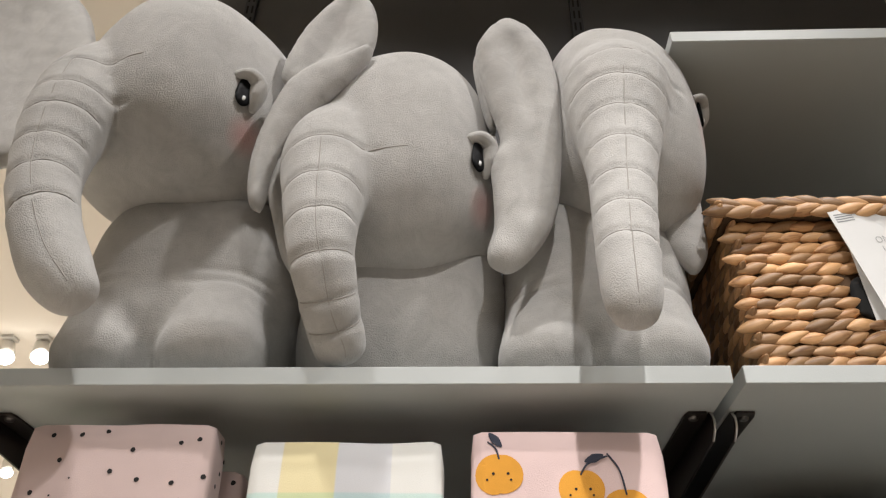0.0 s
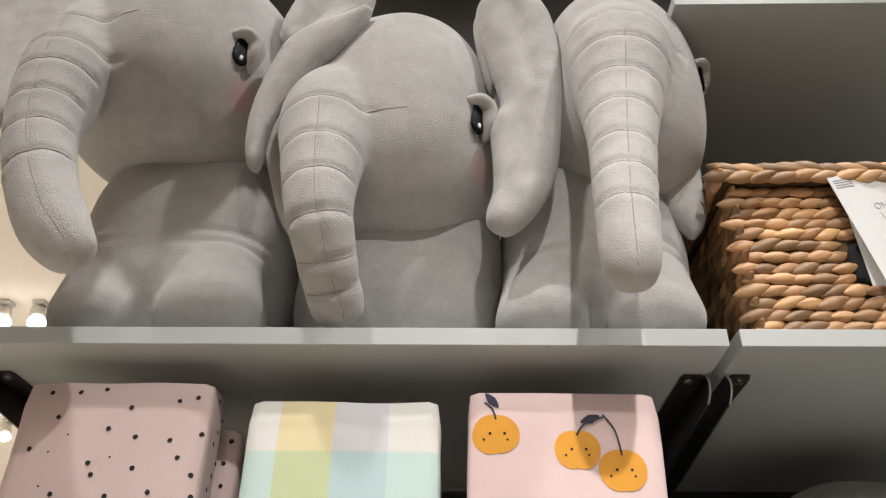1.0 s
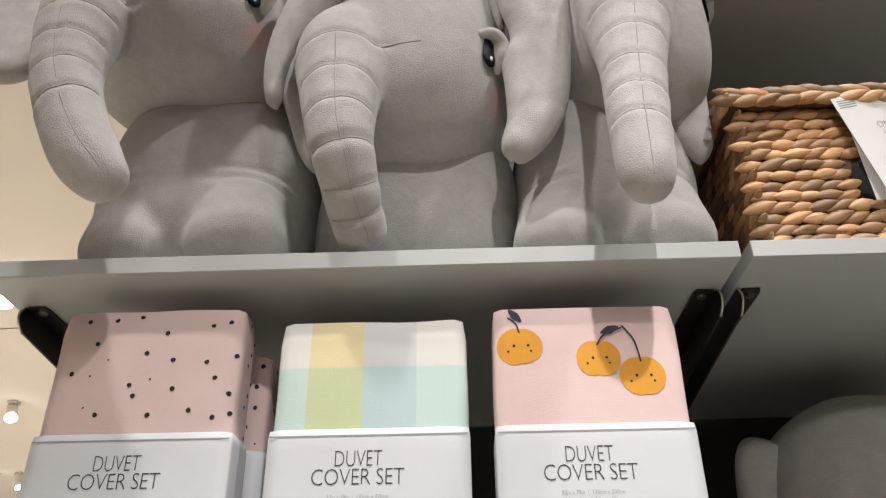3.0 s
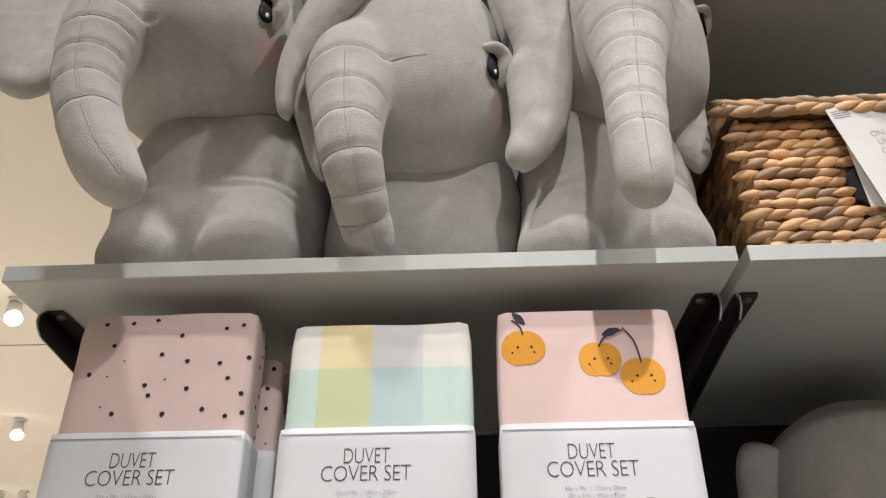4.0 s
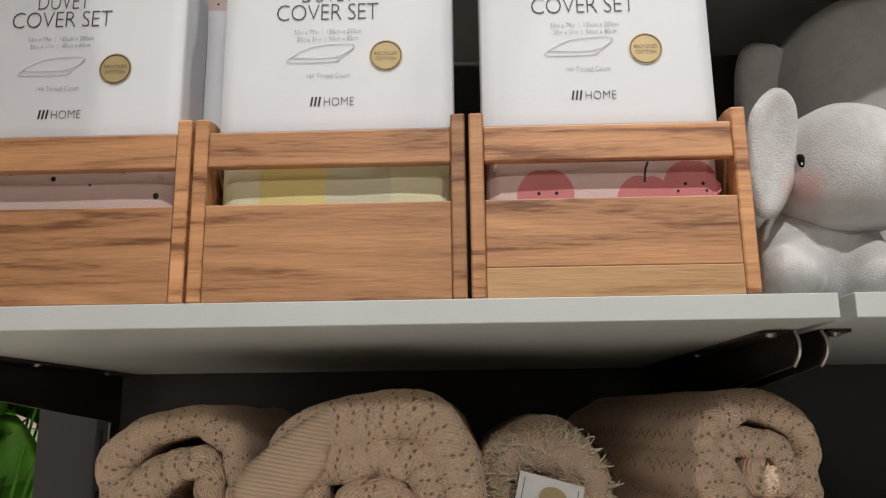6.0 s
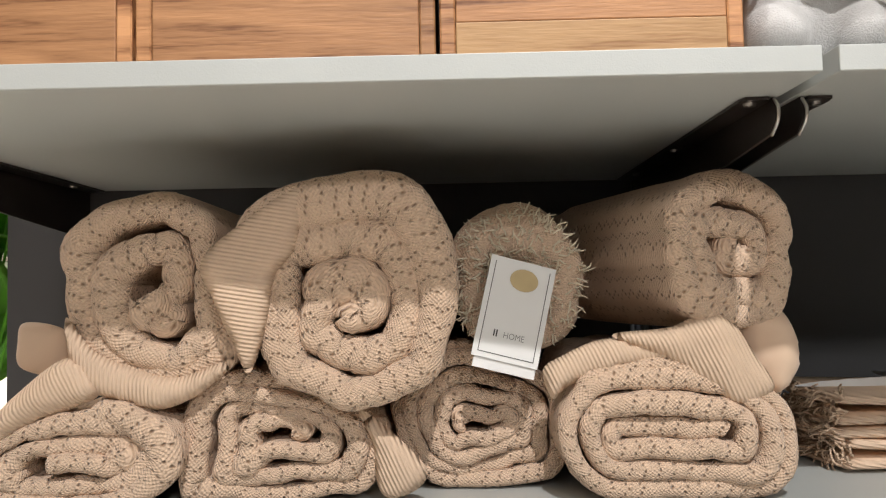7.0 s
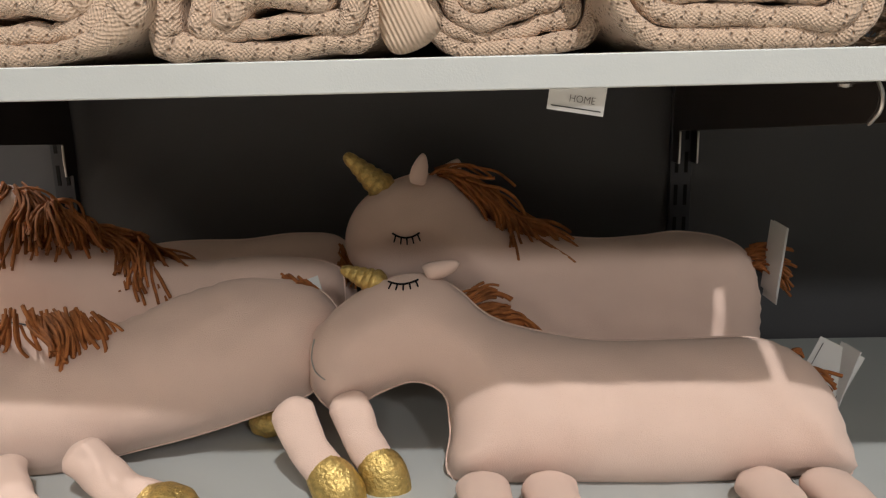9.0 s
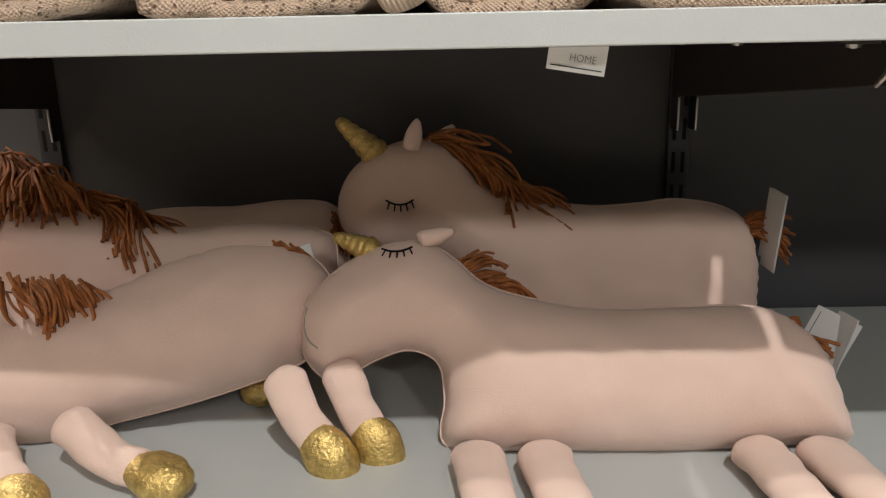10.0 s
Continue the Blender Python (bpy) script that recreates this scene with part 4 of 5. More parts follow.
def cherry(ob, cx, cz, r, y, mat, stalk, leaf, seed):
    """A printed cherry with a stalk, a leaf and tiny dots, lying on the cloth."""
    a = disc(cx - r * 0.24, cz, r, y, 22, 0.06, seed, 0.92)
    b = disc(cx + r * 0.24, cz, r * 0.98, y - 0.0002, 22, 0.06, seed + 1, 0.92)
    part("printed_fruit", merge(a, b), mat, ob, "", False)
    if stalk:
        pts = [(cx, y - 0.0006, cz + r * 0.75), (cx + stalk[0] * 0.3, y - 0.0006, cz + r * 0.75 + stalk[1] * 0.6), (cx + stalk[0], y - 0.0006, cz + r * 0.75 + stalk[1])]
        part("printed_stalk", sweep(pts, [0.0011] * 3, 12, 6, flat=0.3), M["leaf_ink"], ob)
    if leaf:
        lx, lz, ang = leaf
        bm = bmesh.new()
        vs = []
        for k in range(16):
            t = 2 * math.pi * k / 16
            u, w = 0.0125 * math.cos(t), 0.0055 * math.sin(t) * (1 - 0.4 * abs(math.cos(t)))
            vs.append(bm.verts.new((lx + u * math.cos(ang) - w * math.sin(ang), y - 0.0008, lz + u * math.sin(ang) + w * math.cos(ang))))
        bm.faces.new(vs)
        part("printed_leaf", bm, M["leaf_ink"], ob, "", False)
    dots = [disc(cx + s * r * 0.42, cz + r * 0.02, r * 0.075, y - 0.0006, 8) for s in (-0.7, 1)] + [disc(cx + s * r * 0.5, cz - r * 0.28, r * 0.06, y - 0.0006, 8) for s in (-1.2, 1.1)]
    part("printed_dots", merge(*dots), M["dot"], ob, "", False)


def check_cotton():
    """Woven checks in cream, yellow, aqua and lime, laid out in metres from the pack's middle."""
    m = material("check_cotton", (0.8, 0.8, 0.76), 0.9, var=0.03, scale=14, grain=0.35, grain_scale=1100)
    n, l = m.node_tree.nodes, m.node_tree.links
    co, xyz = n.new("ShaderNodeTexCoord"), n.new("ShaderNodeSeparateXYZ")
    l.new(co.outputs["Object"], xyz.inputs[0])

    def bands(socket, scale, rows):
        k = n.new("ShaderNodeMapRange")
        k.inputs["From Min"].default_value, k.inputs["From Max"].default_value = scale
        l.new(socket, k.inputs["Value"])
        r = n.new("ShaderNodeValToRGB")
        e = r.color_ramp.elements
        e[0].position, e[0].color = rows[0][0], (*rows[0][1], 1)
        e[1].position, e[1].color = rows[1][0], (*rows[1][1], 1)
        for p, c in rows[2:]:
            e.new(p).color = (*c, 1)
        l.new(k.outputs[0], r.inputs[0])
        return r.outputs[0]
    cream, grey, yellow = (0.79, 0.78, 0.74), (0.70, 0.70, 0.72), (0.81, 0.71, 0.43)
    across = bands(xyz.outputs[0], (-0.12, 0.12), [(0.0, cream), (0.175, cream), (0.18, yellow), (0.455, yellow), (0.46, grey), (0.73, grey), (0.735, cream)])
    along = bands(xyz.outputs[2], (0.0, 0.54), [(0.0, (1, 1, 0.72)), (0.33, (1, 1, 0.72)), (0.333, (0.75, 0.95, 0.94)), (0.80, (0.75, 0.95, 0.94)), (0.805, (1, 1, 1)), (1.0, (1, 1, 1))])
    mix = n.new("ShaderNodeVectorMath")
    mix.operation = "MULTIPLY"
    l.new(across, mix.inputs[0])
    l.new(along, mix.inputs[1])
    l.new(mix.outputs[0], n["Principled BSDF"].inputs["Base Color"])
    return m


CHECK = check_cotton()
# scattered large and small dots of the print: across, down from the top, radius
DOTS = [(u, v, 0.0031) for u, v in ((0.035, 0.017), (0.071, 0.016), (0.103, 0.012), (0.198, 0.027), (0.22, 0.022), (0.14, 0.036), (0.052, 0.049), (0.118, 0.063), (0.153, 0.073), (0.196, 0.077), (0.232, 0.068), (0.027, 0.089), (0.103, 0.105), (0.11, 0.119), (0.158, 0.111), (0.209, 0.098), (0.228, 0.118), (0.068, 0.142), (0.132, 0.144), (0.182, 0.139), (0.212, 0.148), (0.232, 0.143))]
DOTS += [(u, v, 0.0013) for u, v in ((0.07, 0.071), (0.051, 0.092), (0.128, 0.098), (0.051, 0.133))]


def duvet(x0, x1, top, style, y=0.031, front=True, seed=0, low=0.003):
    """A bed linen pack: wrapped cloth and a printed paper sleeve round its middle."""
    words = {"dots": "pale pink duvet cover pack with black dots and white sleeve", "check": "pastel checked duvet cover pack with a white paper sleeve", "cherry": "pink duvet cover pack printed with orange cherries"}
    z0 = S2 + 0.0125
    ob = thing("duvet_cover_pack", ((x0 + x1) / 2, y + 0.03, z0), words[style] if front else "duvet cover pack standing behind another pack", "bed linen", "duvet cover packs")
    cloth = {"dots": M["pink_cotton"], "check": CHECK, "cherry": M["cherry_cotton"]}[style]
    part("cloth", soft_box(x0, x1, y, y + 0.062, z0, top, 0.013, 0.005, seed), cloth, ob)
    s0, s1 = S2 + 0.168, S2 + 0.368
    sl = soft_box(x0 - 0.0022, x1 + 0.0022, y - 0.0066, y + 0.066, s0, s1, 0.006, 0.0, seed + 3, 0.0)
    part("paper_sleeve", sl, M["paper"], ob, "white printed paper sleeve")
    f = y - 0.0072
    cx = (x0 + x1) / 2
    before = set(ob.children)
    cloth_ob = [o for o in ob.children if o.name.startswith("cloth")][0]
    tree = BVHTree.FromPolygons([v.co[:] for v in cloth_ob.data.vertices], [p.vertices[:] for p in cloth_ob.data.polygons])

    def settle():
        # lay the prints on the swell of the cloth
        for o in set(ob.children) - before:
            if o.name.startswith("side"):
                continue
            for v in o.data.vertices:
                hit = tree.ray_cast(Vector((v.co.x, -1, v.co.z)), Vector((0, 1, 0)))[0]
                if hit:
                    v.co.y += hit.y - (y - ob.location.y)
    if style == "dots":
        rng = random.Random(seed + 5)
        bms = [disc(x0 + u, top - v, r, y - 0.0007, 10, 0.3, i) for i, (u, v, r) in enumerate(DOTS) if front and u < x1 - x0 - 0.004]
        for lo, hi, want in ((s1 + 0.004, top - 0.010, 0 if front else 28), (z0 + 0.03, s0 - 0.004, 20)):
            spots, tries = [], 0
            while len(spots) < want and tries < 1500:
                tries += 1
                p = (rng.uniform(x0 + 0.008, x1 - 0.008), rng.uniform(lo, hi))
                if all((p[0] - q[0]) ** 2 + (p[1] - q[1]) ** 2 > 0.025 ** 2 for q in spots):
                    spots.append(p)
            bms += [disc(px, pz, rng.choice((0.0013, 0.0029, 0.0032, 0.0035)), y - 0.0007, 10, 0.3, i) for i, (px, pz) in enumerate(spots)]
        tagged(part("printed_dots", merge(*bms), M["dot"], ob, "", False), kind="stuff")
        side = [disc(0, 0, 0.003, 0, 10, 0.3, i) for i in range(9)]
        for i, b in enumerate(side):
            for v in b.verts:
                v.co = Vector((x1 + 0.0025, y + 0.02 + 0.03 * ((i * 37) % 10) / 10 + v.co.x, top - 0.02 - i * 0.018 + v.co.z))
        part("side_dots", merge(*side), M["dot"], ob, "", False)
    if style == "cherry":
        fy = y - 0.0006
        cherry(ob, x0 + 0.034, top - 0.056, 0.0245, fy, M["orange"], (-0.013, 0.022), (x0 + 0.03, top - 0.013, -0.9), 1)
        cherry(ob, x0 + 0.130, top - 0.074, 0.0235, fy, M["orange"], (0.032, 0.022), (x0 + 0.147, top - 0.037, 0.35), 2)
        cherry(ob, x0 + 0.181, top - 0.098, 0.0245, fy, M["orange"], (-0.018, 0.048), None, 3)
        for i, (px, pz) in enumerate(((0.06, 0.108), (0.158, 0.1), (0.205, 0.115))):
            cherry(ob, x0 + px, S2 + pz, 0.0245, fy, M["rose"], (0.004, 0.02) if i == 1 else None, None, 4 + i)
    settle()
    if not front:
        return ob
    # printing on the sleeve
    at = Matrix.Translation
    part("line_upper", box((x0 + 0.001, f, s1 - 0.0105), (x1 - 0.001, f + 0.0003, s1 - 0.009)), M["grey_ink"], ob, "", False)
    part("line_lower", box((x0 + 0.001, f, s0 + 0.009), (x1 - 0.001, f + 0.0003, s0 + 0.0105)), M["grey_ink"], ob, "", False)
    LOW = 0.0115
    tx = cx - 0.011
    part("title", merge(text_mesh("DUVET", 0.0275, at((tx, f, s1 - LOW - 0.0345)), 0.68, 0.95), text_mesh("COVER SET", 0.0275, at((tx, f, s1 - LOW - 0.0555)), 0.83, 0.93)), M["ink"], ob, "", False)
    part("sizes", merge(text_mesh("53in x 79in  |  135cm x 200cm", 0.0072, at((tx + 0.001, f, s1 - LOW - 0.071)), 0.8), text_mesh("20in x 31in  |  50cm x 80cm", 0.0072, at((tx + 0.001, f, s1 - LOW - 0.079)), 0.8)), M["grey_ink"], ob, "", False)
    part("thread_count", text_mesh("144 Thread Count", 0.0075, at((tx + 0.002, f, s1 - low - 0.129)), 0.82), M["grey_ink"], ob, "", False)
    # a small drawing of a folded cover
    dr = [[(-0.036, 0.0), (-0.012, 0.012), (0.03, 0.014), (0.012, 0.0), (-0.036, 0.0)], [(-0.036, 0.0), (-0.036, -0.005), (0.012, -0.005), (0.012, 0.0)], [(0.012, -0.005), (0.03, 0.009), (0.03, 0.014)]]
    part("drawing", merge(*[sweep([(tx + u - 0.002, f, s1 - low - 0.106 + v) for u, v in p], [0.0003] * len(p), 14, 5) for p in dr]), M["pale_ink"], ob)
    seal = part("seal", disc(tx + 0.062, s1 - low - 0.106, 0.0172, f - 0.0002, 36), M["gold_ink"], ob, "round gold seal", False)
    ring = sweep([(tx + 0.062 + 0.0155 * math.cos(k * math.pi / 12), f - 0.0005, s1 - low - 0.106 + 0.0155 * math.sin(k * math.pi / 12)) for k in range(25)], [0.0004] * 25, 60, 5, cap=False)
    part("seal_print", merge(text_mesh("RECYCLED", 0.0056, at((tx + 0.062, f - 0.0006, s1 - low - 0.1055)), 0.9), text_mesh("COTTON", 0.0056, at((tx + 0.062, f - 0.0006, s1 - low - 0.1115)), 0.9), ring), M["ink"], seal, "", False)
    bars = [prism([(tx - 0.016 + i * 0.004, s1 - low - 0.160), (tx - 0.014 + i * 0.004, s1 - low - 0.160), (tx - 0.0125 + i * 0.004, s1 - low - 0.150), (tx - 0.0145 + i * 0.004, s1 - low - 0.150)], 1, f, f + 0.0003) for i in range(3)]
    part("maker_mark", merge(*bars), M["ink"], ob, "dark plain mark", False)
    part("home_word", text_mesh("HOME", 0.0135, at((tx + 0.0135, f, s1 - low - 0.160)), 0.85), M["ink"], ob, "", False)
    return ob


duvet(-0.882, -0.643, 1.640, "dots", seed=1, low=0.010)
duvet(-0.858, -0.620 - 0.006, 1.608, "dots", y=0.118, front=False, seed=2)
duvet(-0.852, -0.640, 1.59, "dots", y=0.19, front=False, seed=3)
duvet(-0.597, -0.361, 1.617, "check", seed=4)
duvet(-0.588, -0.366, 1.60, "cherry", y=0.118, front=False, seed=5)
duvet(-0.585, -0.364, 1.59, "dots", y=0.19, front=False, seed=6)
duvet(-0.328, -0.096, 1.630, "cherry", seed=7)
duvet(-0.322, -0.098, 1.60, "cherry", y=0.118, front=False, seed=8)


# ---- next bay, second shelf: more plush ----
bs = (0.05, 0.10, S2)
pal = elephant("small pale grey plush elephant with pink cheeks beside the crate", bs,
               (0.052, 0.085, S2 + 0.146), (0.068, 0.066, 0.066), (0, 0, 15),
               [(0.075, 0.05, S2 + 0.15), (0.09, 0.01, S2 + 0.125), (0.10, 0.0, S2 + 0.09), (0.105, -0.002, S2 + 0.065)], [0.03, 0.022, 0.017, 0.015], (0.4, 0.6, 0.8), 0.3,
               [((0.03, 0.06, S2), [(-0.078, 0.2), (-0.05, 0.228), (-0.03, 0.208), (-0.036, 0.137), (-0.06, 0.09), (-0.083, 0.093), (-0.085, 0.15)], 0.007, 0.6)],
               ((0.03, 0.12, S2 + 0.055), (0.06, 0.055, 0.058)),
               [([(0.0, 0.13, S2 + 0.085), (-0.012, 0.092, S2 + 0.055), (-0.018, 0.068, S2 + 0.022)], [0.026, 0.028, 0.031]), ([(0.055, 0.13, S2 + 0.085), (0.062, 0.09, S2 + 0.055), (0.068, 0.066, S2 + 0.022)], [0.026, 0.028, 0.031])],
               [((-0.008, 0.045, S2 + 0.142), (0, 0, -40), 0.27)], M["pale_plush"], 0.004)
bb = (0.30, 0.45, S2)
elephant("large grey plush elephant pushed to the back of the shelf", bb,
         (0.29, 0.43, S2 + 0.33), (0.185, 0.17, 0.185), (0, 0, 0),
         [(0.36, 0.33, S2 + 0.36), (0.42, 0.25, S2 + 0.28), (0.44, 0.22, S2 + 0.18), (0.45, 0.22, S2 + 0.1)], [0.07, 0.06, 0.05, 0.045], (0.3, 0.45, 0.6, 0.75), 0.3,
         [((0.13, 0.40, S2 + 0.34), [(-0.02, 0.11), (-0.06, 0.08), (-0.07, -0.04), (-0.055, -0.2), (0.02, -0.23), (0.07, -0.1), (0.05, 0.06)], 0.03, 0)],
         ((0.30, 0.45, S2 + 0.15), (0.17, 0.15, 0.15)), [], [], M["plush"], 0.008)


# ---- third shelf: rolled knitted blankets ----
S3 = SH["three"]
LACE = "beige lace-knit blanket, loosely rolled, stacked on the shelf"


def roll(outline, core, flat, turns, y0, depth, phase=0.0, way=1, seed=0, tag=LACE, fill=0.98, mat="knit", rough=1.0, yaw=0.0, low=None):
    """A blanket rolled up: a spiral ribbon that winds from a flat core out to a soft outline (x, z).
    flat: half sizes of the core; low: the height on which the roll lies."""
    edge = spline(outline, 160, True) - np.array(core)
    if low is not None:
        k = (low - core[1]) / edge[:, 1].min()
        edge[:, 1] = np.where(edge[:, 1] < 0, edge[:, 1] * k, edge[:, 1])
    ang = np.arctan2(edge[:, 1], edge[:, 0])
    order = np.argsort(ang)
    ang, far = ang[order], np.hypot(edge[:, 0], edge[:, 1])[order]
    cx, cz = core
    kx, kz = flat
    ob = thing("rolled_blanket", (cx, y0 + depth / 2, cz + edge[:, 1].min()), tag, "blanket", "rolled knit blankets")
    n = int(76 * turns)
    mean = float(np.mean(far))
    th = (mean - 0.5 * (kx + kz)) / turns * fill
    rad = 5
    prof = [(0.5, depth), (0.5, depth * 0.8), (0.5, depth * 0.6), (0.5, depth * 0.4), (0.5, depth * 0.22), (0.5, depth * 0.1), (0.5, th * 0.7)]
    prof += [(0.5 * math.cos(a), th * 0.5 * (1 - math.sin(a))) for a in [math.pi * k / (2 * rad) for k in range(0, 2 * rad + 1)]]
    prof += [(-0.5, th * 0.7), (-0.5, depth * 0.22), (-0.5, depth * 0.5), (-0.5, depth)]
    acc = [0.0]
    for (a, b), (c, d) in zip(prof, prof[1:]):
        acc.append(acc[-1] + math.hypot((a - c) * th, b - d))
    pts, thick = [], []
    for i in range(n + 1):
        q = 0.28 + (turns - 0.28) * i / n
        a = 2 * math.pi * q * way + phase
        c, s = math.cos(a), math.sin(a)
        o = float(np.interp(math.atan2(s, c), ang, far, period=2 * math.pi))
        reach = math.hypot(o * c - kx * math.tanh(2 * c), o * s - kz * math.tanh(2 * s))
        layer = reach * (1 - 0.5 / turns) / (turns - 1.05)
        g = min(q - 0.3, turns - 1.05) / (turns - 1.05) * (1 - 0.5 / turns)
        x, z = kx * math.tanh(2 * c) * (1 - g) + o * c * g, kz * math.tanh(2 * s) * (1 - g) + o * s * g
        # slack layers that buckle together, softest inside
        bend = noise.noise_vector(Vector((x * 13, z * 13, seed * 5.1))) * 0.022 + noise.noise_vector(Vector((x * 34, z * 34, seed * 2.3))) * 0.006
        ease = rough * (1.0 - 0.75 * q / turns)
        x, z = x + bend.x * ease, z + bend.z * ease
        slip = rough * layer * 0.16 * noise.noise(Vector((c * 2.2, s * 2.2, q * 1.3 + seed)))
        x, z = x + c * slip, z + s * slip
        pts.append(Vector((cx + x, 0, cz + z)))
        thick.append(layer * fill)
    if low is not None:
        for p, t in zip(pts, thick):
            p.z = max(p.z, low + t * 0.5)
    bm = bmesh.new()
    uvl = bm.loops.layers.uv.new("uv")
    rows, us = [], []
    length = 0.0
    for i in range(n + 1):
        a, b = pts[max(i - 1, 0)], pts[min(i + 1, n)]
        t = (b - a).normalized()
        nrm = Vector((t.z, 0, -t.x)) * way
        if i:
            length += (pts[i] - pts[i - 1]).length
        us.append(length)
        q = i / n * turns
        tel = 0.014 * noise.noise(Vector((q * 1.7, seed * 3.3, 0.5))) + 0.005 * noise.noise(Vector((q * 9, seed * 2.3, 5)))
        fat = thick[i] * (1 + 0.16 * noise.noise(Vector((q * 6, 7.7, seed))))
        if n - i < 3:
            fat *= (n - i + 0.3) / 3.3
        row = []
        for o, y in prof:
            w = 0.003 * noise.noise(Vector((length * 30, y * 30, seed))) + 0.0016 * noise.noise(Vector((length * 130, y * 110, seed)))
            sag = 0.010 * noise.noise(Vector((y * 6, seed * 1.3, 2.0))) * (y / depth)
            row.append(bm.verts.new(pts[i] + nrm * (o * fat + w) + Vector((sag, y0 + y + tel * (1 - 0.7 * y / depth), 0))))
        rows.append(row)
    for i in range(n):
        for k in range(len(prof) - 1):
            f = bm.faces.new((rows[i][k], rows[i + 1][k], rows[i + 1][k + 1], rows[i][k + 1]))
            for lp, (uu, vv) in zip(f.loops, ((us[i], acc[k]), (us[i + 1], acc[k]), (us[i + 1], acc[k + 1]), (us[i], acc[k + 1]))):
                lp[uvl].uv = (uu + seed * 0.37, vv)
    bm.faces.new([v for v in rows[n]])
    bm.faces.new([v for v in reversed(rows[0])])
    bmesh.ops.recalc_face_normals(bm, faces=bm.faces)
    if yaw:
        bmesh.ops.rotate(bm, verts=bm.verts, cent=(cx, y0, cz), matrix=Matrix.Rotation(radians(yaw), 3, "Z"))
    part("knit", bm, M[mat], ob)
    return ob


def flap(ob, outline, y, thick, mat, turn=0, lean=0):
    """A loose ribbed border of a blanket."""
    cx, cz = np.mean(outline, axis=0)
    part("ribbed_border", inflate([(u - cx, v - cz) for u, v in outline], thick, 0.008, pose(cx, y, cz, lean, 0, turn), 70, 0.45, wrinkle=thick * 0.35), M[mat], ob, "ribbed knitted border")


roll([(-0.864, 0.725), (-0.827, 0.751), (-0.783, 0.769), (-0.735, 0.778), (-0.68, 0.772), (-0.644, 0.741), (-0.649, 0.696), (-0.689, 0.671), (-0.768, 0.661), (-0.829, 0.662), (-0.865, 0.682)],
     (-0.762, 0.713), (0.045, 0.004), 2.8, 0.17, 0.36, 2.6, 1, 1, rough=1.2, low=S3 + 0.002)
under = roll([(-0.655, 0.681), (-0.651, 0.741), (-0.627, 0.788), (-0.579, 0.808), (-0.504, 0.802), (-0.448, 0.768), (-0.422, 0.724), (-0.434, 0.683), (-0.469, 0.668), (-0.564, 0.664), (-0.64, 0.665)],
             (-0.535, 0.733), (0.03, 0.004), 4.0, 0.205, 0.36, 3.6, 1, 2, rough=1.3, low=S3 + 0.002)
flap(under, [(-0.445, 0.762), (-0.417, 0.745), (-0.372, 0.699), (-0.380, 0.675), (-0.412, 0.664), (-0.427, 0.682), (-0.43, 0.721)], 0.208, 0.012, "rib_slant")
roll([(-0.415, 0.757), (-0.394, 0.804), (-0.346, 0.83), (-0.286, 0.824), (-0.233, 0.80), (-0.202, 0.753), (-0.206, 0.687), (-0.242, 0.664), (-0.343, 0.665), (-0.396, 0.703)],
     (-0.308, 0.742), (0.022, 0.003), 4.8, 0.262, 0.32, -0.6, -1, 3, rough=1.1, low=S3 + 0.002)
oval = roll([(-0.227, 0.743), (-0.211, 0.786), (-0.167, 0.812), (-0.093, 0.818), (-0.02, 0.799), (0.029, 0.766), (0.044, 0.716), (0.028, 0.676), (-0.016, 0.66), (-0.158, 0.661), (-0.207, 0.687)],
            (-0.094, 0.732), (0.066, 0.004), 3.6, 0.19, 0.36, -1.0, 1, 4, rough=0.6, low=S3 + 0.002)
flap(oval, [(-0.238, 0.803), (-0.217, 0.819), (-0.167, 0.838), (-0.106, 0.832), (-0.069, 0.814), (-0.143, 0.806), (-0.205, 0.788), (-0.227, 0.772)], 0.205, 0.012, "rib_slant")
left = roll([(-0.773, 0.949), (-0.75, 0.986), (-0.706, 1.009), (-0.66, 1.016), (-0.617, 0.998), (-0.599, 0.964), (-0.593, 0.902), (-0.59, 0.828), (-0.631, 0.801), (-0.675, 0.799), (-0.718, 0.812), (-0.754, 0.844), (-0.772, 0.888)],
            (-0.668, 0.905), (0.003, 0.028), 2.8, 0.19, 0.36, 1.5, 1, 5, rough=1.3)
flap(left, [(-0.768, 0.875), (-0.738, 0.838), (-0.695, 0.818), (-0.646, 0.806), (-0.594, 0.822), (-0.582, 0.819), (-0.622, 0.786), (-0.666, 0.771), (-0.714, 0.782), (-0.757, 0.801), (-0.767, 0.838)], 0.188, 0.014, "rib_up")
big = roll([(-0.557, 0.982), (-0.502, 1.019), (-0.431, 1.025), (-0.372, 0.996), (-0.338, 0.936), (-0.334, 0.876), (-0.361, 0.817), (-0.407, 0.78), (-0.46, 0.77), (-0.514, 0.791), (-0.54, 0.827), (-0.554, 0.875), (-0.567, 0.935)],
           (-0.452, 0.876), (0.004, 0.004), 3.2, 0.16, 0.40, 2.9, 1, 6, rough=1.0)
flap(big, [(-0.606, 0.934), (-0.554, 0.981), (-0.50, 1.011), (-0.505, 0.95), (-0.53, 0.915), (-0.538, 0.868), (-0.557, 0.812), (-0.575, 0.846), (-0.595, 0.893)], 0.160, 0.013, "rib_flat", 8)
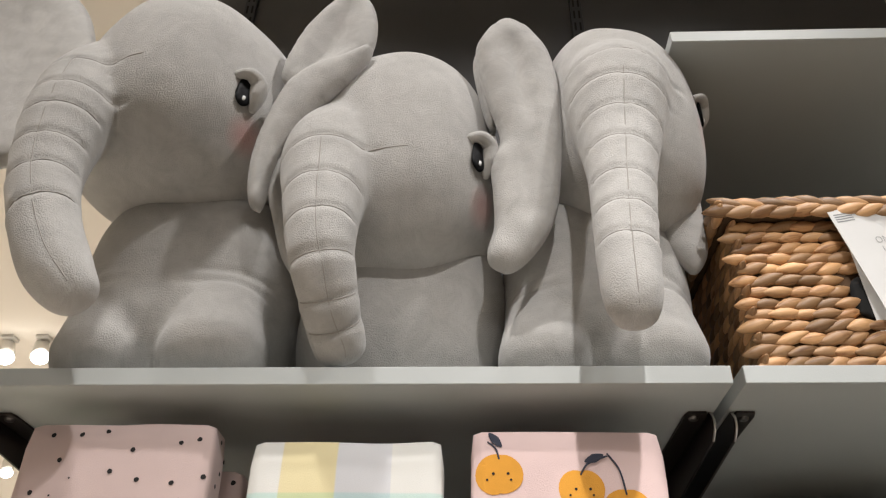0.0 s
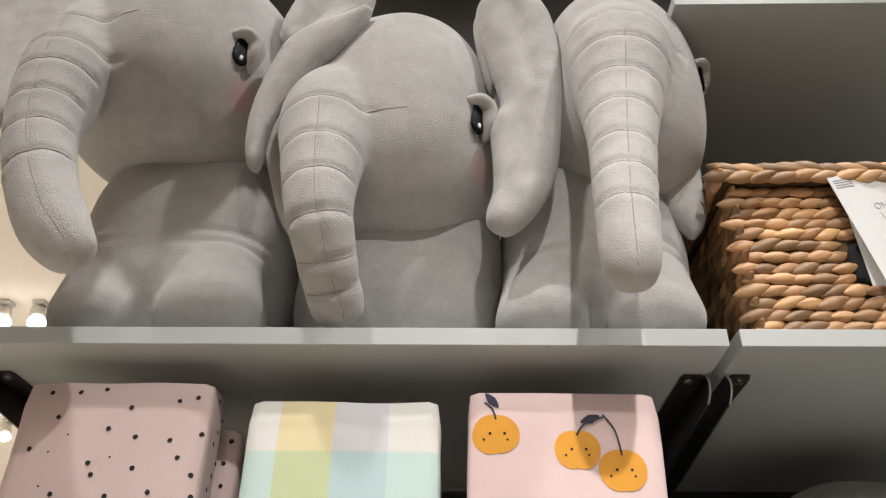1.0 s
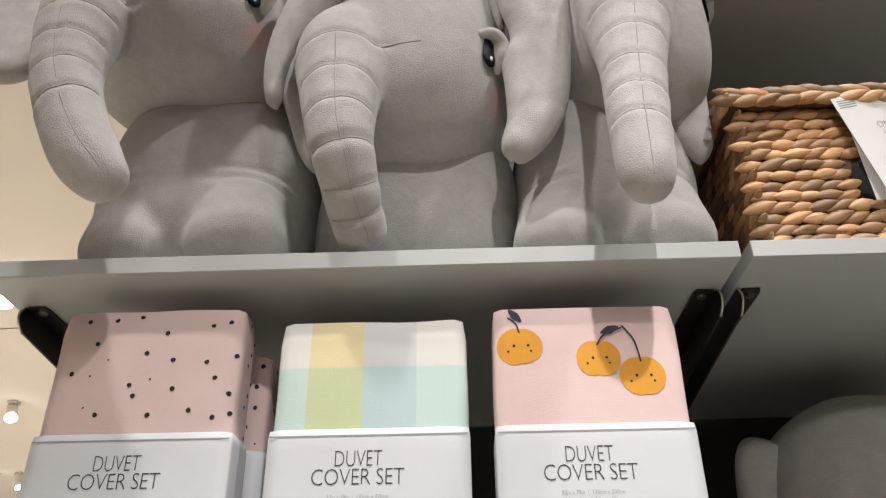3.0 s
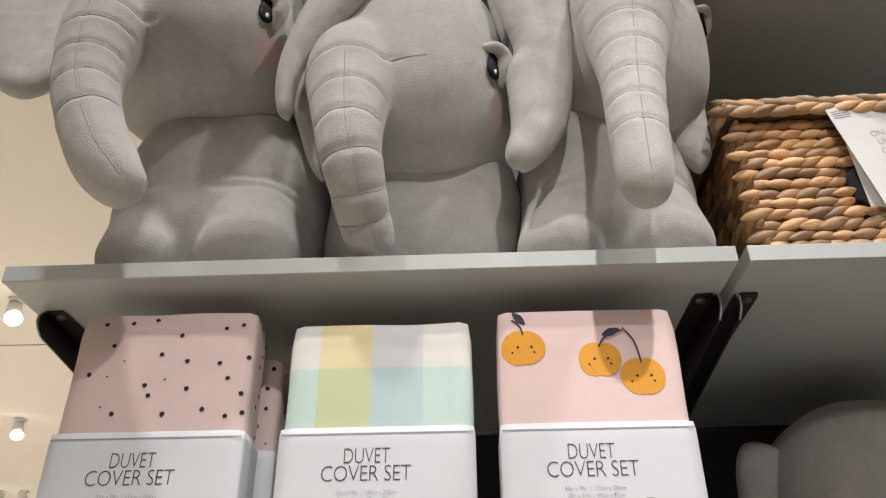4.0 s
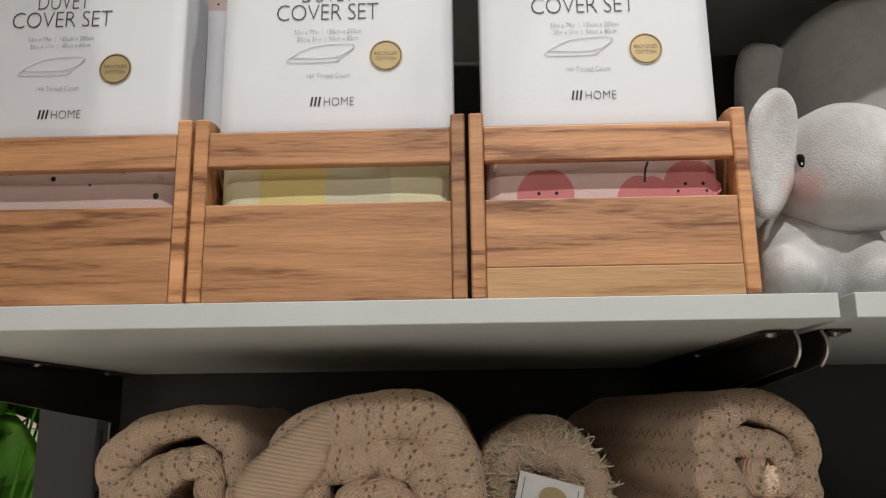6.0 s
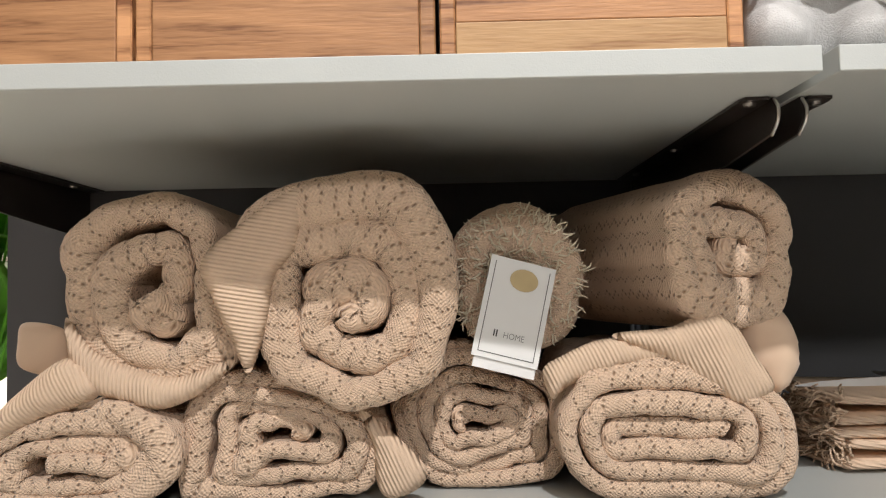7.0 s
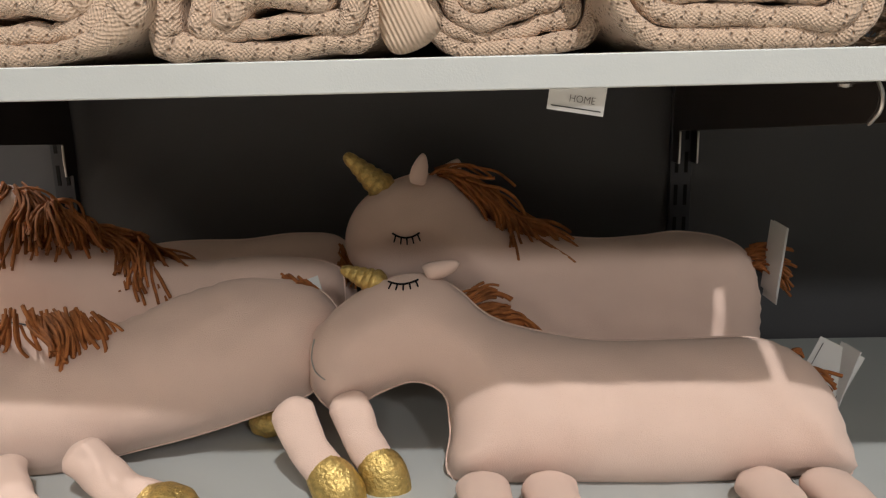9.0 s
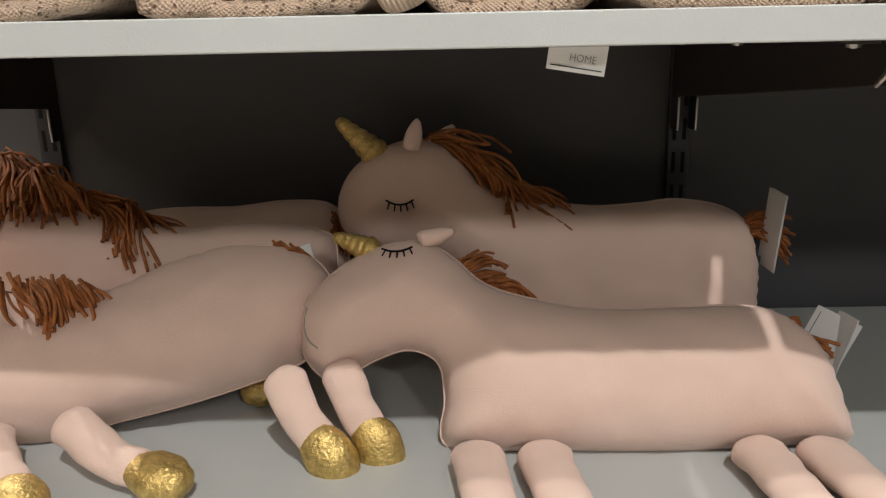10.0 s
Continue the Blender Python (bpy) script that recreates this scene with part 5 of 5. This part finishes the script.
right = roll([(-0.096, 0.923), (-0.098, 0.967), (-0.074, 1.004), (-0.025, 1.022), (0.024, 1.01), (0.058, 0.97), (0.065, 0.926), (0.053, 0.88), (0.028, 0.855), (-0.021, 0.85), (-0.072, 0.868)],
             (-0.012, 0.936), (0.006, 0.003), 2.9, 0.20, 0.40, 0.5, 1, 8, rough=1.2, yaw=14)
flap(right, [(-0.16, 0.842), (-0.096, 0.85), (-0.041, 0.868), (0.0, 0.815), (0.018, 0.779), (-0.018, 0.762), (-0.054, 0.782), (-0.102, 0.815)], 0.198, 0.014, "rib_slant")
part("trailing_fold", inflate([(-0.02, 0.878), (0.037, 0.872), (0.062, 0.843), (0.066, 0.802), (0.042, 0.768), (0.012, 0.778), (-0.01, 0.829)], 0.032, 0.007, pose(0, 0.245, 0), 60, wrinkle=0.008), M["rib"], right)

# the fringed throw
throw = roll([(-0.262 + 0.078 * math.cos(k * 0.785), 0.909 + 0.082 * math.sin(k * 0.785)) for k in range(8)], (-0.262, 0.909), (0.006, 0.006), 2.4, 0.245, 0.30, 0.5, 1, 7, "fringed beige woven throw, rolled, with a white card tag", mat="rib")
rng = random.Random(8)
bms = []
for i in range(750):
    a = rng.uniform(0, 2 * math.pi)
    r = rng.choice((0.015, 0.028, 0.04, 0.05, 0.06, 0.07, 0.074, 0.076)) + rng.gauss(0, 0.003)
    p = Vector((-0.262 + r * math.cos(a), 0.246 + rng.uniform(-0.004, 0.02), S3 + 0.252 + r * math.sin(a)))
    d = Vector((math.cos(a) * 0.8 + rng.gauss(0, 0.4), -0.8 + rng.gauss(0, 0.3), math.sin(a) * 0.8 + rng.gauss(0, 0.4))).normalized()
    pts = [p]
    for k in range(3):
        d = (d + Vector((rng.gauss(0, 0.3), rng.gauss(0, 0.2), rng.gauss(-0.06, 0.3)))).normalized()
        p = p + d * rng.uniform(0.003, 0.0065)
        pts.append(p)
    bms.append(sweep(pts, [0.0013, 0.0011, 0.0009, 0.0006], 8, 5, cap=False))
tagged(part("fringe", merge_many(bms), M["cream_yarn"], throw, "cream cotton fringe"), kind="stuff")


def hang_tag(place, size, m, tag, lines=True, hole=True):
    """A white card with a thin printed frame."""
    ob = thing("hang_tag", place, tag, "tag", "card tags")
    w, h = size
    base = Matrix.Translation(-Vector(place))
    fit_in = Matrix.Translation(Vector(place))

    def add(name, bm, mat, label=""):
        o = part(name, bm, mat, ob, label, False)
        o.matrix_local = base @ m @ fit_in
        return o
    add("card", prism([(-w / 2, 0), (w / 2, 0), (w / 2, h), (-w / 2, h)], 1, -0.0005, 0.0005), M["card"])
    add("back_card", prism([(-w / 2 + 0.004, -0.012), (w / 2 - 0.001, -0.012), (w / 2 - 0.001, h), (-w / 2 + 0.004, h)], 1, 0.002, 0.003), M["card"])
    if lines:
        e, t = 0.006, 0.0008
        for n_, q in (("frame_line", box((-w / 2 + e, -0.001, e), (-w / 2 + e + t, -0.0006, h - e))), ("frame_line", box((w / 2 - e - t, -0.001, e), (w / 2 - e, -0.0006, h - e))), ("frame_line", box((-w / 2 + e, -0.001, e), (w / 2 - e, -0.0006, e + t)))):
            add(n_, q, M["ink"])
        add("home_word", text_mesh("HOME", 0.0105, Matrix.Translation((0.005, -0.001, h * 0.22)), 0.85), M["ink"])
        add("maker_mark", merge(*[box((-0.019 + i * 0.003, -0.001, h * 0.22), (-0.0175 + i * 0.003, -0.0006, h * 0.22 + 0.008)) for i in range(2)]), M["ink"], "dark plain mark")
    if hole:
        add("hole", disc(0.004, h - 0.022, 0.013, -0.0012, 22, 0, 0, 1.3), M["gold_ink"], "round kraft eyelet")
    return ob


hang_tag((-0.268, 0.20, S3 + 0.15), (0.078, 0.118), pose(-0.281, 0.205, S3 + 0.157, -8, 15, 8), "white card tag hanging from the fringed throw")
peek = thing("hang_tag", (-0.265, 0.03, 0.62), "white card tag peeping out below the shelf edge", "tag")
part("card", prism([(-0.289, 0.618), (-0.247, 0.611), (-0.244, 0.6325), (-0.287, 0.6325)], 1, 0.03, 0.031), M["card"], peek, "", False)
part("frame_line", prism([(-0.286, 0.6205), (-0.249, 0.6142), (-0.249, 0.6150), (-0.286, 0.6213)], 1, 0.0294, 0.0298), M["ink"], peek, "", False)
part("home_word", text_mesh("HOME", 0.0078, pose(-0.263, 0.0296, 0.6215, 0, 9.5, 0), 0.9), M["ink"], peek, "", False)

# folded cloths in the next bay
for i in range(5):
    z = S3 + 0.002 + i * 0.019
    ob = thing("folded_cloth", (0.24, 0.42, z), "beige folded cloth with frayed ends in a stack", "textile", "stacked cloths")
    k = 0.006 * math.sin(i * 2.3)
    part("cloth", inflate([(-0.12 + k, 0.0), (-0.123 + k, 0.010), (-0.1, 0.018), (0.1, 0.018), (0.12, 0.01), (0.1, 0.0)], 0.11, 0.006, pose(0.27, 0.42, z, 0, 3 * math.sin(i * 1.7), 4 * math.cos(i)), 60, 0.2, reach=0.007), M["rib_flat"], ob)
    part("frayed_edge", strands([(0.148 + k, 0.31, z + 0.01), (0.147 + k, 0.4, z + 0.012), (0.148 + k, 0.5, z + 0.01)], [(-1, -0.2, 0.2), (-1, 0, 0.1), (-1, 0.2, 0)], 0.02, 0.0014, 70, i, 0.3, 0.3), M["rib_flat"], ob)
card2 = thing("paper_card", (0.2, 0.33, S3 + 0.1), "white paper band round the stacked cloths", "paper")
part("sheet", inflate([(0.135, S3 + 0.098), (0.3, S3 + 0.098), (0.3, S3 + 0.11), (0.2, S3 + 0.107), (0.145, S3 + 0.103)], 0.09, 0.01, pose(0, 0.4, 0), 40, 0.2, reach=0.004), M["card"], card2)
# a loose sleeve of a blanket beside the rolls
loose = thing("folded_blanket", (-0.83, 0.22, S3 + 0.14), "pale beige knitted blanket corner folded over the roll below", "blanket")
part("fold", inflate([(-0.90, 0.735), (-0.863, 0.752), (-0.826, 0.788), (-0.77, 0.829), (-0.734, 0.816), (-0.73, 0.789), (-0.765, 0.772), (-0.808, 0.755), (-0.86, 0.725)], 0.022, 0.008, pose(0, 0.185, 0), 70, wrinkle=0.008), M["rib_slant"], loose, "ribbed fold")
part("corner", inflate([(-0.852, 0.845), (-0.844, 0.868), (-0.798, 0.860), (-0.785, 0.832), (-0.80, 0.805), (-0.848, 0.815)], 0.015, 0.006, pose(0, 0.24, 0), 50), M["rib"], loose, "soft turned-up corner")


# ---- bottom shelf: plush unicorns ----
S4 = SH["four"]


def rumple(bm, amount, scale):
    """Soft unevenness of a stuffed form."""
    for v in bm.verts:
        v.co += amount * noise.noise_vector(v.co * scale)
    return bm


def unicorn(tag, m, outline, thick, horn=None, ears=(), eye=None, legs=(), mane=None, tail=None, smile=None):
    """A sewn unicorn pillow, drawn in its own plane (u along, v up), then laid with m."""
    ob = thing("plush_unicorn", m.translation, tag, "stuffed toy", "plush unicorns")
    body = inflate(outline, thick, 0.010, m, 150, 0.5, wrinkle=0.005)
    skin = SKIN["height"]
    part("body", body, M["linen"], ob)

    def on(u, v, lift=0.0):
        return m @ Vector((u, -skin(u, v) - lift, v))
    part("seam", sweep([m @ Vector((u, 0, v)) for u, v in outline + outline[:1]], [0.0016] * (len(outline) + 1), 160, 6, cap=False), M["linen"], ob)
    if horn:
        (u0, v0), (u1, v1), w, off = horn
        a, b = Vector((u0, off, v0)), Vector((u1, off, v1))
        part("horn", sweep([m @ (a + (b - a) * k / 6) for k in range(7)], [w * (1 - 0.62 * k / 6) for k in range(7)], 60, 18, 5, 0.10, sharp=0.045), M["gold"], ob, "crinkled gold horn")
    for c, size, turn in ears:
        w, h = size
        part("ear", inflate([(-0.5 * w, 0), (-0.55 * w, 0.5 * h), (-0.1 * w, h), (0.35 * w, 0.85 * h), (0.55 * w, 0.4 * h), (0.4 * w, 0)], 0.007, 0.004, m @ pose(*c, *turn), 44, bend=lambda q, w=w: Vector((q.x, q.y + 0.5 * q.x * q.x / w, q.z))), M["linen"], ob)
    if eye:
        u, v, s = eye
        arc = [on(u + s * k, v - 0.35 * s * (1 - k * k), 0.001) for k in (-1, -0.6, -0.2, 0.2, 0.6, 1)]
        lash = [sweep([on(u + s * k, v - 0.35 * s * (1 - k * k), 0.001), on(u + s * k * 1.22, v - 0.35 * s * (1 - k * k) - 0.5 * s, 0.001)], [0.0011, 0.0009], 6, 6) for k in (-0.75, -0.35, 0.05, 0.45, 0.85)]
        part("closed_eye", merge(sweep(arc, [0.0012] * 6, 20, 6), *lash), M["black"], ob, "black stitched closed eye with lashes")
    if smile:
        part("mouth", sweep([on(u, v, 0.0006) for u, v in smile], [0.0008] * len(smile), 24, 6), M["seam"], ob, "stitched mouth line")
    for pts, rad, hoof in legs:
        leg = part("leg", rumple(sweep(pts, [rad * 1.1, rad, rad * 0.95], 30, 20, flat=0.62), 0.0022, 45), M["linen"], ob)
        if hoof:
            a, b = Vector(pts[-2]), Vector(pts[-1])
            d = (b - a).normalized()
            part("hoof", rumple(sweep([b - d * 0.010, b + d * 0.004, b + d * 0.022, b + d * 0.036], [rad * 0.98, rad * 1.2, rad * 1.22, rad * 1.0], 22, 22, flat=0.74), 0.0018, 60), M["gold"], leg, "gold fabric hoof")
    if mane:
        roots, ways, length, count, seed = mane
        tagged(part("mane", strands([m @ Vector(q) for q in roots], [m.to_3x3() @ Vector(q) for q in ways], length, 0.0022, count, seed, 0.5, 0.18), M["yarn"], ob, "rust-coloured yarn mane"), kind="stuff")
    if tail:
        roots, ways, length, count, seed = tail
        tagged(part("tail", strands([m @ Vector(q) for q in roots], [m.to_3x3() @ Vector(q) for q in ways], length, 0.0021, count, seed, 0.5, 0.2), M["yarn"], ob, "rust-coloured yarn tail"), kind="stuff")
    return ob


unicorn("dusty pink plush unicorn with gold horn lying at the back", pose(-0.285, 0.48, 0.21, -12, 0, 0),
        [(-0.172, 0.149), (-0.222, 0.174), (-0.233, 0.214), (-0.218, 0.254), (-0.186, 0.282), (-0.137, 0.301), (-0.089, 0.296), (-0.057, 0.271), (-0.033, 0.242), (0.014, 0.221), (0.11, 0.206), (0.182, 0.208), (0.237, 0.213), (0.3, 0.202),
         (0.336, 0.175), (0.348, 0.123), (0.346, 0.059), (0.337, 0.0), (0.2, -0.008), (0.074, -0.005), (-0.02, 0.02), (-0.055, 0.09), (-0.10, 0.145)],
        0.075, ((-0.178, 0.282), (-0.228, 0.328), 0.0225, -0.01), [((-0.125, -0.045, 0.285), (0.024, 0.042), (0, 10, 35)), ((-0.095, 0.03, 0.29), (0.026, 0.042), (0, 35, 0))],
        (-0.143, 0.218, 0.018), [],
        ([(-0.10, 0.0, 0.30), (-0.06, 0.0, 0.285), (-0.03, 0.0, 0.25), (0.0, 0.0, 0.23), (0.04, 0.0, 0.218)], [(0.8, -0.5, 0.15), (0.8, -0.6, -0.1), (0.9, -0.5, -0.35), (1, -0.45, -0.3), (1, -0.3, -0.35)], 0.11, 340, 3),
        ([(0.335, 0.0, 0.185), (0.345, 0.0, 0.16)], [(0.8, -0.2, 0.3), (0.9, -0.2, -0.1)], 0.06, 50, 4))
unicorn("dusty pink plush unicorn lying in front, legs towards the shelf edge", pose(-0.30, 0.24, S4, -30, 0, 0),
        [(-0.239, 0.136), (-0.237, 0.163), (-0.217, 0.19), (-0.177, 0.221), (-0.135, 0.238), (-0.094, 0.24), (-0.06, 0.221), (-0.026, 0.19), (0.02, 0.172), (0.106, 0.156), (0.2, 0.156), (0.286, 0.156), (0.329, 0.137), (0.362, 0.094),
         (0.373, 0.043), (0.375, 0.0), (0.309, -0.003), (0.182, -0.009), (0.057, -0.006), (-0.066, 0.0), (-0.071, 0.055), (-0.078, 0.095), (-0.111, 0.111), (-0.148, 0.101), (-0.181, 0.084), (-0.207, 0.079), (-0.231, 0.103)],
        0.07, ((-0.155, 0.225), (-0.196, 0.243), 0.018, -0.02), [((-0.096, -0.04, 0.232), (0.020, 0.045), (-20, 68, 0))],
        (-0.123, 0.222, 0.0175),
        [([(-0.337, 0.186, 0.2165), (-0.333, 0.14, 0.219), (-0.322, 0.05, 0.216)], 0.027, True), ([(-0.267, 0.186, 0.2165), (-0.263, 0.14, 0.219), (-0.25, 0.05, 0.216)], 0.027, True),
         ([(-0.044, 0.186, 0.2165), (-0.040, 0.14, 0.219), (-0.03, 0.05, 0.216)], 0.027, True), ([(0.022, 0.186, 0.2165), (0.027, 0.14, 0.219), (0.04, 0.05, 0.216)], 0.027, True)],
        ([(-0.06, 0.02, 0.215), (-0.03, 0.02, 0.195), (0.0, 0.02, 0.182), (0.02, 0.02, 0.175)], [(0.9, 0.2, 0.1), (1, 0.1, 0.1), (1, -0.1, 0.05), (1, -0.2, -0.1)], 0.06, 90, 5),
        ([(0.335, 0.03, 0.135), (0.35, 0.03, 0.115)], [(0.7, 0.3, 0.3), (0.9, 0.2, 0.0)], 0.045, 40, 6),
        [(-0.225, 0.155), (-0.228, 0.135), (-0.222, 0.118), (-0.21, 0.108)])
unicorn("dusty pink plush unicorn lying on its side, gold hooves out", pose(-0.75, 0.27, 0.2, -32, 0, 0),
        [(-0.30, 0.19), (-0.187, 0.178), (-0.098, 0.166), (-0.021, 0.179), (0.047, 0.209), (0.117, 0.23), (0.182, 0.227), (0.223, 0.209), (0.245, 0.172), (0.237, 0.123), (0.21, 0.085), (0.137, 0.056), (0.064, 0.034), (-0.015, 0.015), (-0.079, -0.005),
         (-0.15, -0.012), (-0.23, -0.012), (-0.32, 0.02), (-0.36, 0.1)],
        0.075, None, (), None,
        [([(-0.545, 0.235, 0.285), (-0.525, 0.215, 0.25), (-0.503, 0.205, 0.222)], 0.0225, True), ([(-0.485, 0.25, 0.285), (-0.468, 0.235, 0.25), (-0.452, 0.228, 0.222)], 0.022, True),
         ([(-0.775, 0.215, 0.245), (-0.72, 0.18, 0.226), (-0.672, 0.158, 0.22)], 0.0225, True), ([(-0.86, 0.205, 0.235), (-0.83, 0.165, 0.225), (-0.79, 0.12, 0.22)], 0.0225, True)],
        ([(-0.26, -0.06, 0.19), (-0.18, -0.07, 0.175), (-0.10, -0.07, 0.17), (-0.04, -0.06, 0.168)], [(0.1, -0.4, -0.8), (0.2, -0.4, -0.7), (0.4, -0.4, -0.6), (0.9, -0.3, -0.4)], 0.062, 200, 7),
        ([(0.17, -0.02, 0.226), (0.20, -0.02, 0.222)], [(0.8, 0.2, -0.1), (0.8, 0.2, -0.3)], 0.03, 26, 8))
unicorn("dusty pink plush unicorn with long rust mane at the back", pose(-0.75, 0.46, 0.22, -15, 0, 0),
        [(-0.36, 0.15), (-0.345, 0.24), (-0.29, 0.29), (-0.23, 0.287), (-0.189, 0.258), (-0.141, 0.225), (-0.067, 0.195), (0.014, 0.18), (0.118, 0.186), (0.21, 0.173), (0.23, 0.14), (0.22, 0.05), (0.15, 0.0), (-0.02, 0.0), (-0.14, 0.02), (-0.181, 0.08), (-0.25, 0.10), (-0.32, 0.10)],
        0.07, ((-0.305, 0.285), (-0.35, 0.325), 0.0225, -0.01), [((-0.262, -0.05, 0.272), (0.026, 0.045), (0, 0, 25))], (-0.288, 0.185, 0.018), [],
        ([(-0.27, -0.02, 0.29), (-0.21, -0.01, 0.275), (-0.15, 0.0, 0.232), (-0.08, 0.0, 0.202), (-0.03, 0.01, 0.19)], [(0.2, -0.6, -0.8), (0.8, -0.6, -0.25), (1, -0.4, -0.3), (1, -0.2, -0.3), (1, 0.0, -0.2)], 0.125, 560, 9))
unicorn("dusty pink plush unicorn half hidden behind the others", pose(-0.65, 0.615, 0.30, -10, 0, 0),
        [(-0.25, 0.06), (-0.22, 0.085), (-0.17, 0.095), (-0.114, 0.098), (-0.043, 0.098), (0.036, 0.106), (0.105, 0.098), (0.125, 0.05), (0.1, -0.09), (-0.2, -0.09), (-0.24, 0.0)],
        0.05, None, (), None, [], None, ([(0.11, -0.02, 0.09), (0.12, -0.02, 0.06)], [(0.5, -0.3, -0.6), (0.4, -0.3, -0.8)], 0.05, 40, 10))
hoof = thing("plush_toy", (-0.60, 0.36, S4), "gold plush hoof of a toy underneath the others", "stuffed toy")
part("hoof", blob((-0.60, 0.352, 0.222), (0.032, 0.024, 0.022), (0, -10, -20), 0.15, 8, 3), M["gold"], hoof)

# tags at the tails
hang_tag((0.07, 0.50, 0.36), (0.04, 0.10), pose(0.075, 0.50, 0.335, 0, 8, -80), "white card tag tied to a plush unicorn", False, False)
hang_tag((0.08, 0.36, 0.25), (0.055, 0.085), pose(0.085, 0.37, 0.222, -12, 20, -35), "white folded card tag on a plush unicorn", True, False)
hang_tag((0.095, 0.35, 0.24), (0.03, 0.07), pose(0.108, 0.365, 0.236, -10, 10, -70), "white folded card tag on a plush unicorn", False, False)
hang_tag((-0.545, 0.43, 0.36), (0.018, 0.035), pose(-0.545, 0.43, 0.352, -25, -20, 0), "small white sewn-in label of a plush toy", False, False)

# ---- beyond the shelving: a leafy plant ----
plant = thing("potted_plant", (-1.55, 1.25, 0), "green broad-leaved plant standing behind the shelving", "plant")
part("pot", sweep([(-1.55, 1.25, 0.02), (-1.55, 1.25, 0.2), (-1.55, 1.25, 0.38)], [0.13, 0.16, 0.18], 20, 28), M["lamp_white"], plant, "pale round pot")
rng = random.Random(21)
for i in range(22):
    a = rng.uniform(0, 2 * math.pi)
    r = rng.uniform(0.03, 0.24)
    z = rng.uniform(0.62, 1.2)
    c = Vector((-1.55 + r * math.cos(a), 1.25 + r * math.sin(a), z))
    part("stalk", sweep([(-1.55, 1.25, 0.36), ((-1.55 + c.x) / 2, (1.25 + c.y) / 2, z * 0.7), c], [0.007, 0.005, 0.003], 10, 6), M["leaf"], plant)
    L = rng.uniform(0.26, 0.42)
    mm = pose(*c, rng.uniform(-60, 10), rng.uniform(-40, 40), math.degrees(a) + 90)
    part("leaf", inflate([(0, 0), (0.27 * L, 0.2 * L), (0.34 * L, 0.5 * L), (0.14 * L, 0.85 * L), (0, L), (-0.14 * L, 0.85 * L), (-0.34 * L, 0.5 * L), (-0.27 * L, 0.2 * L)], 0.0012, 0.04, mm, 26, bend=lambda q, k=1.2 / L: Vector((q.x, q.y + k * 0.35 * q.z * q.z - abs(q.x) * 0.4, q.z))), M["leaf"], plant)
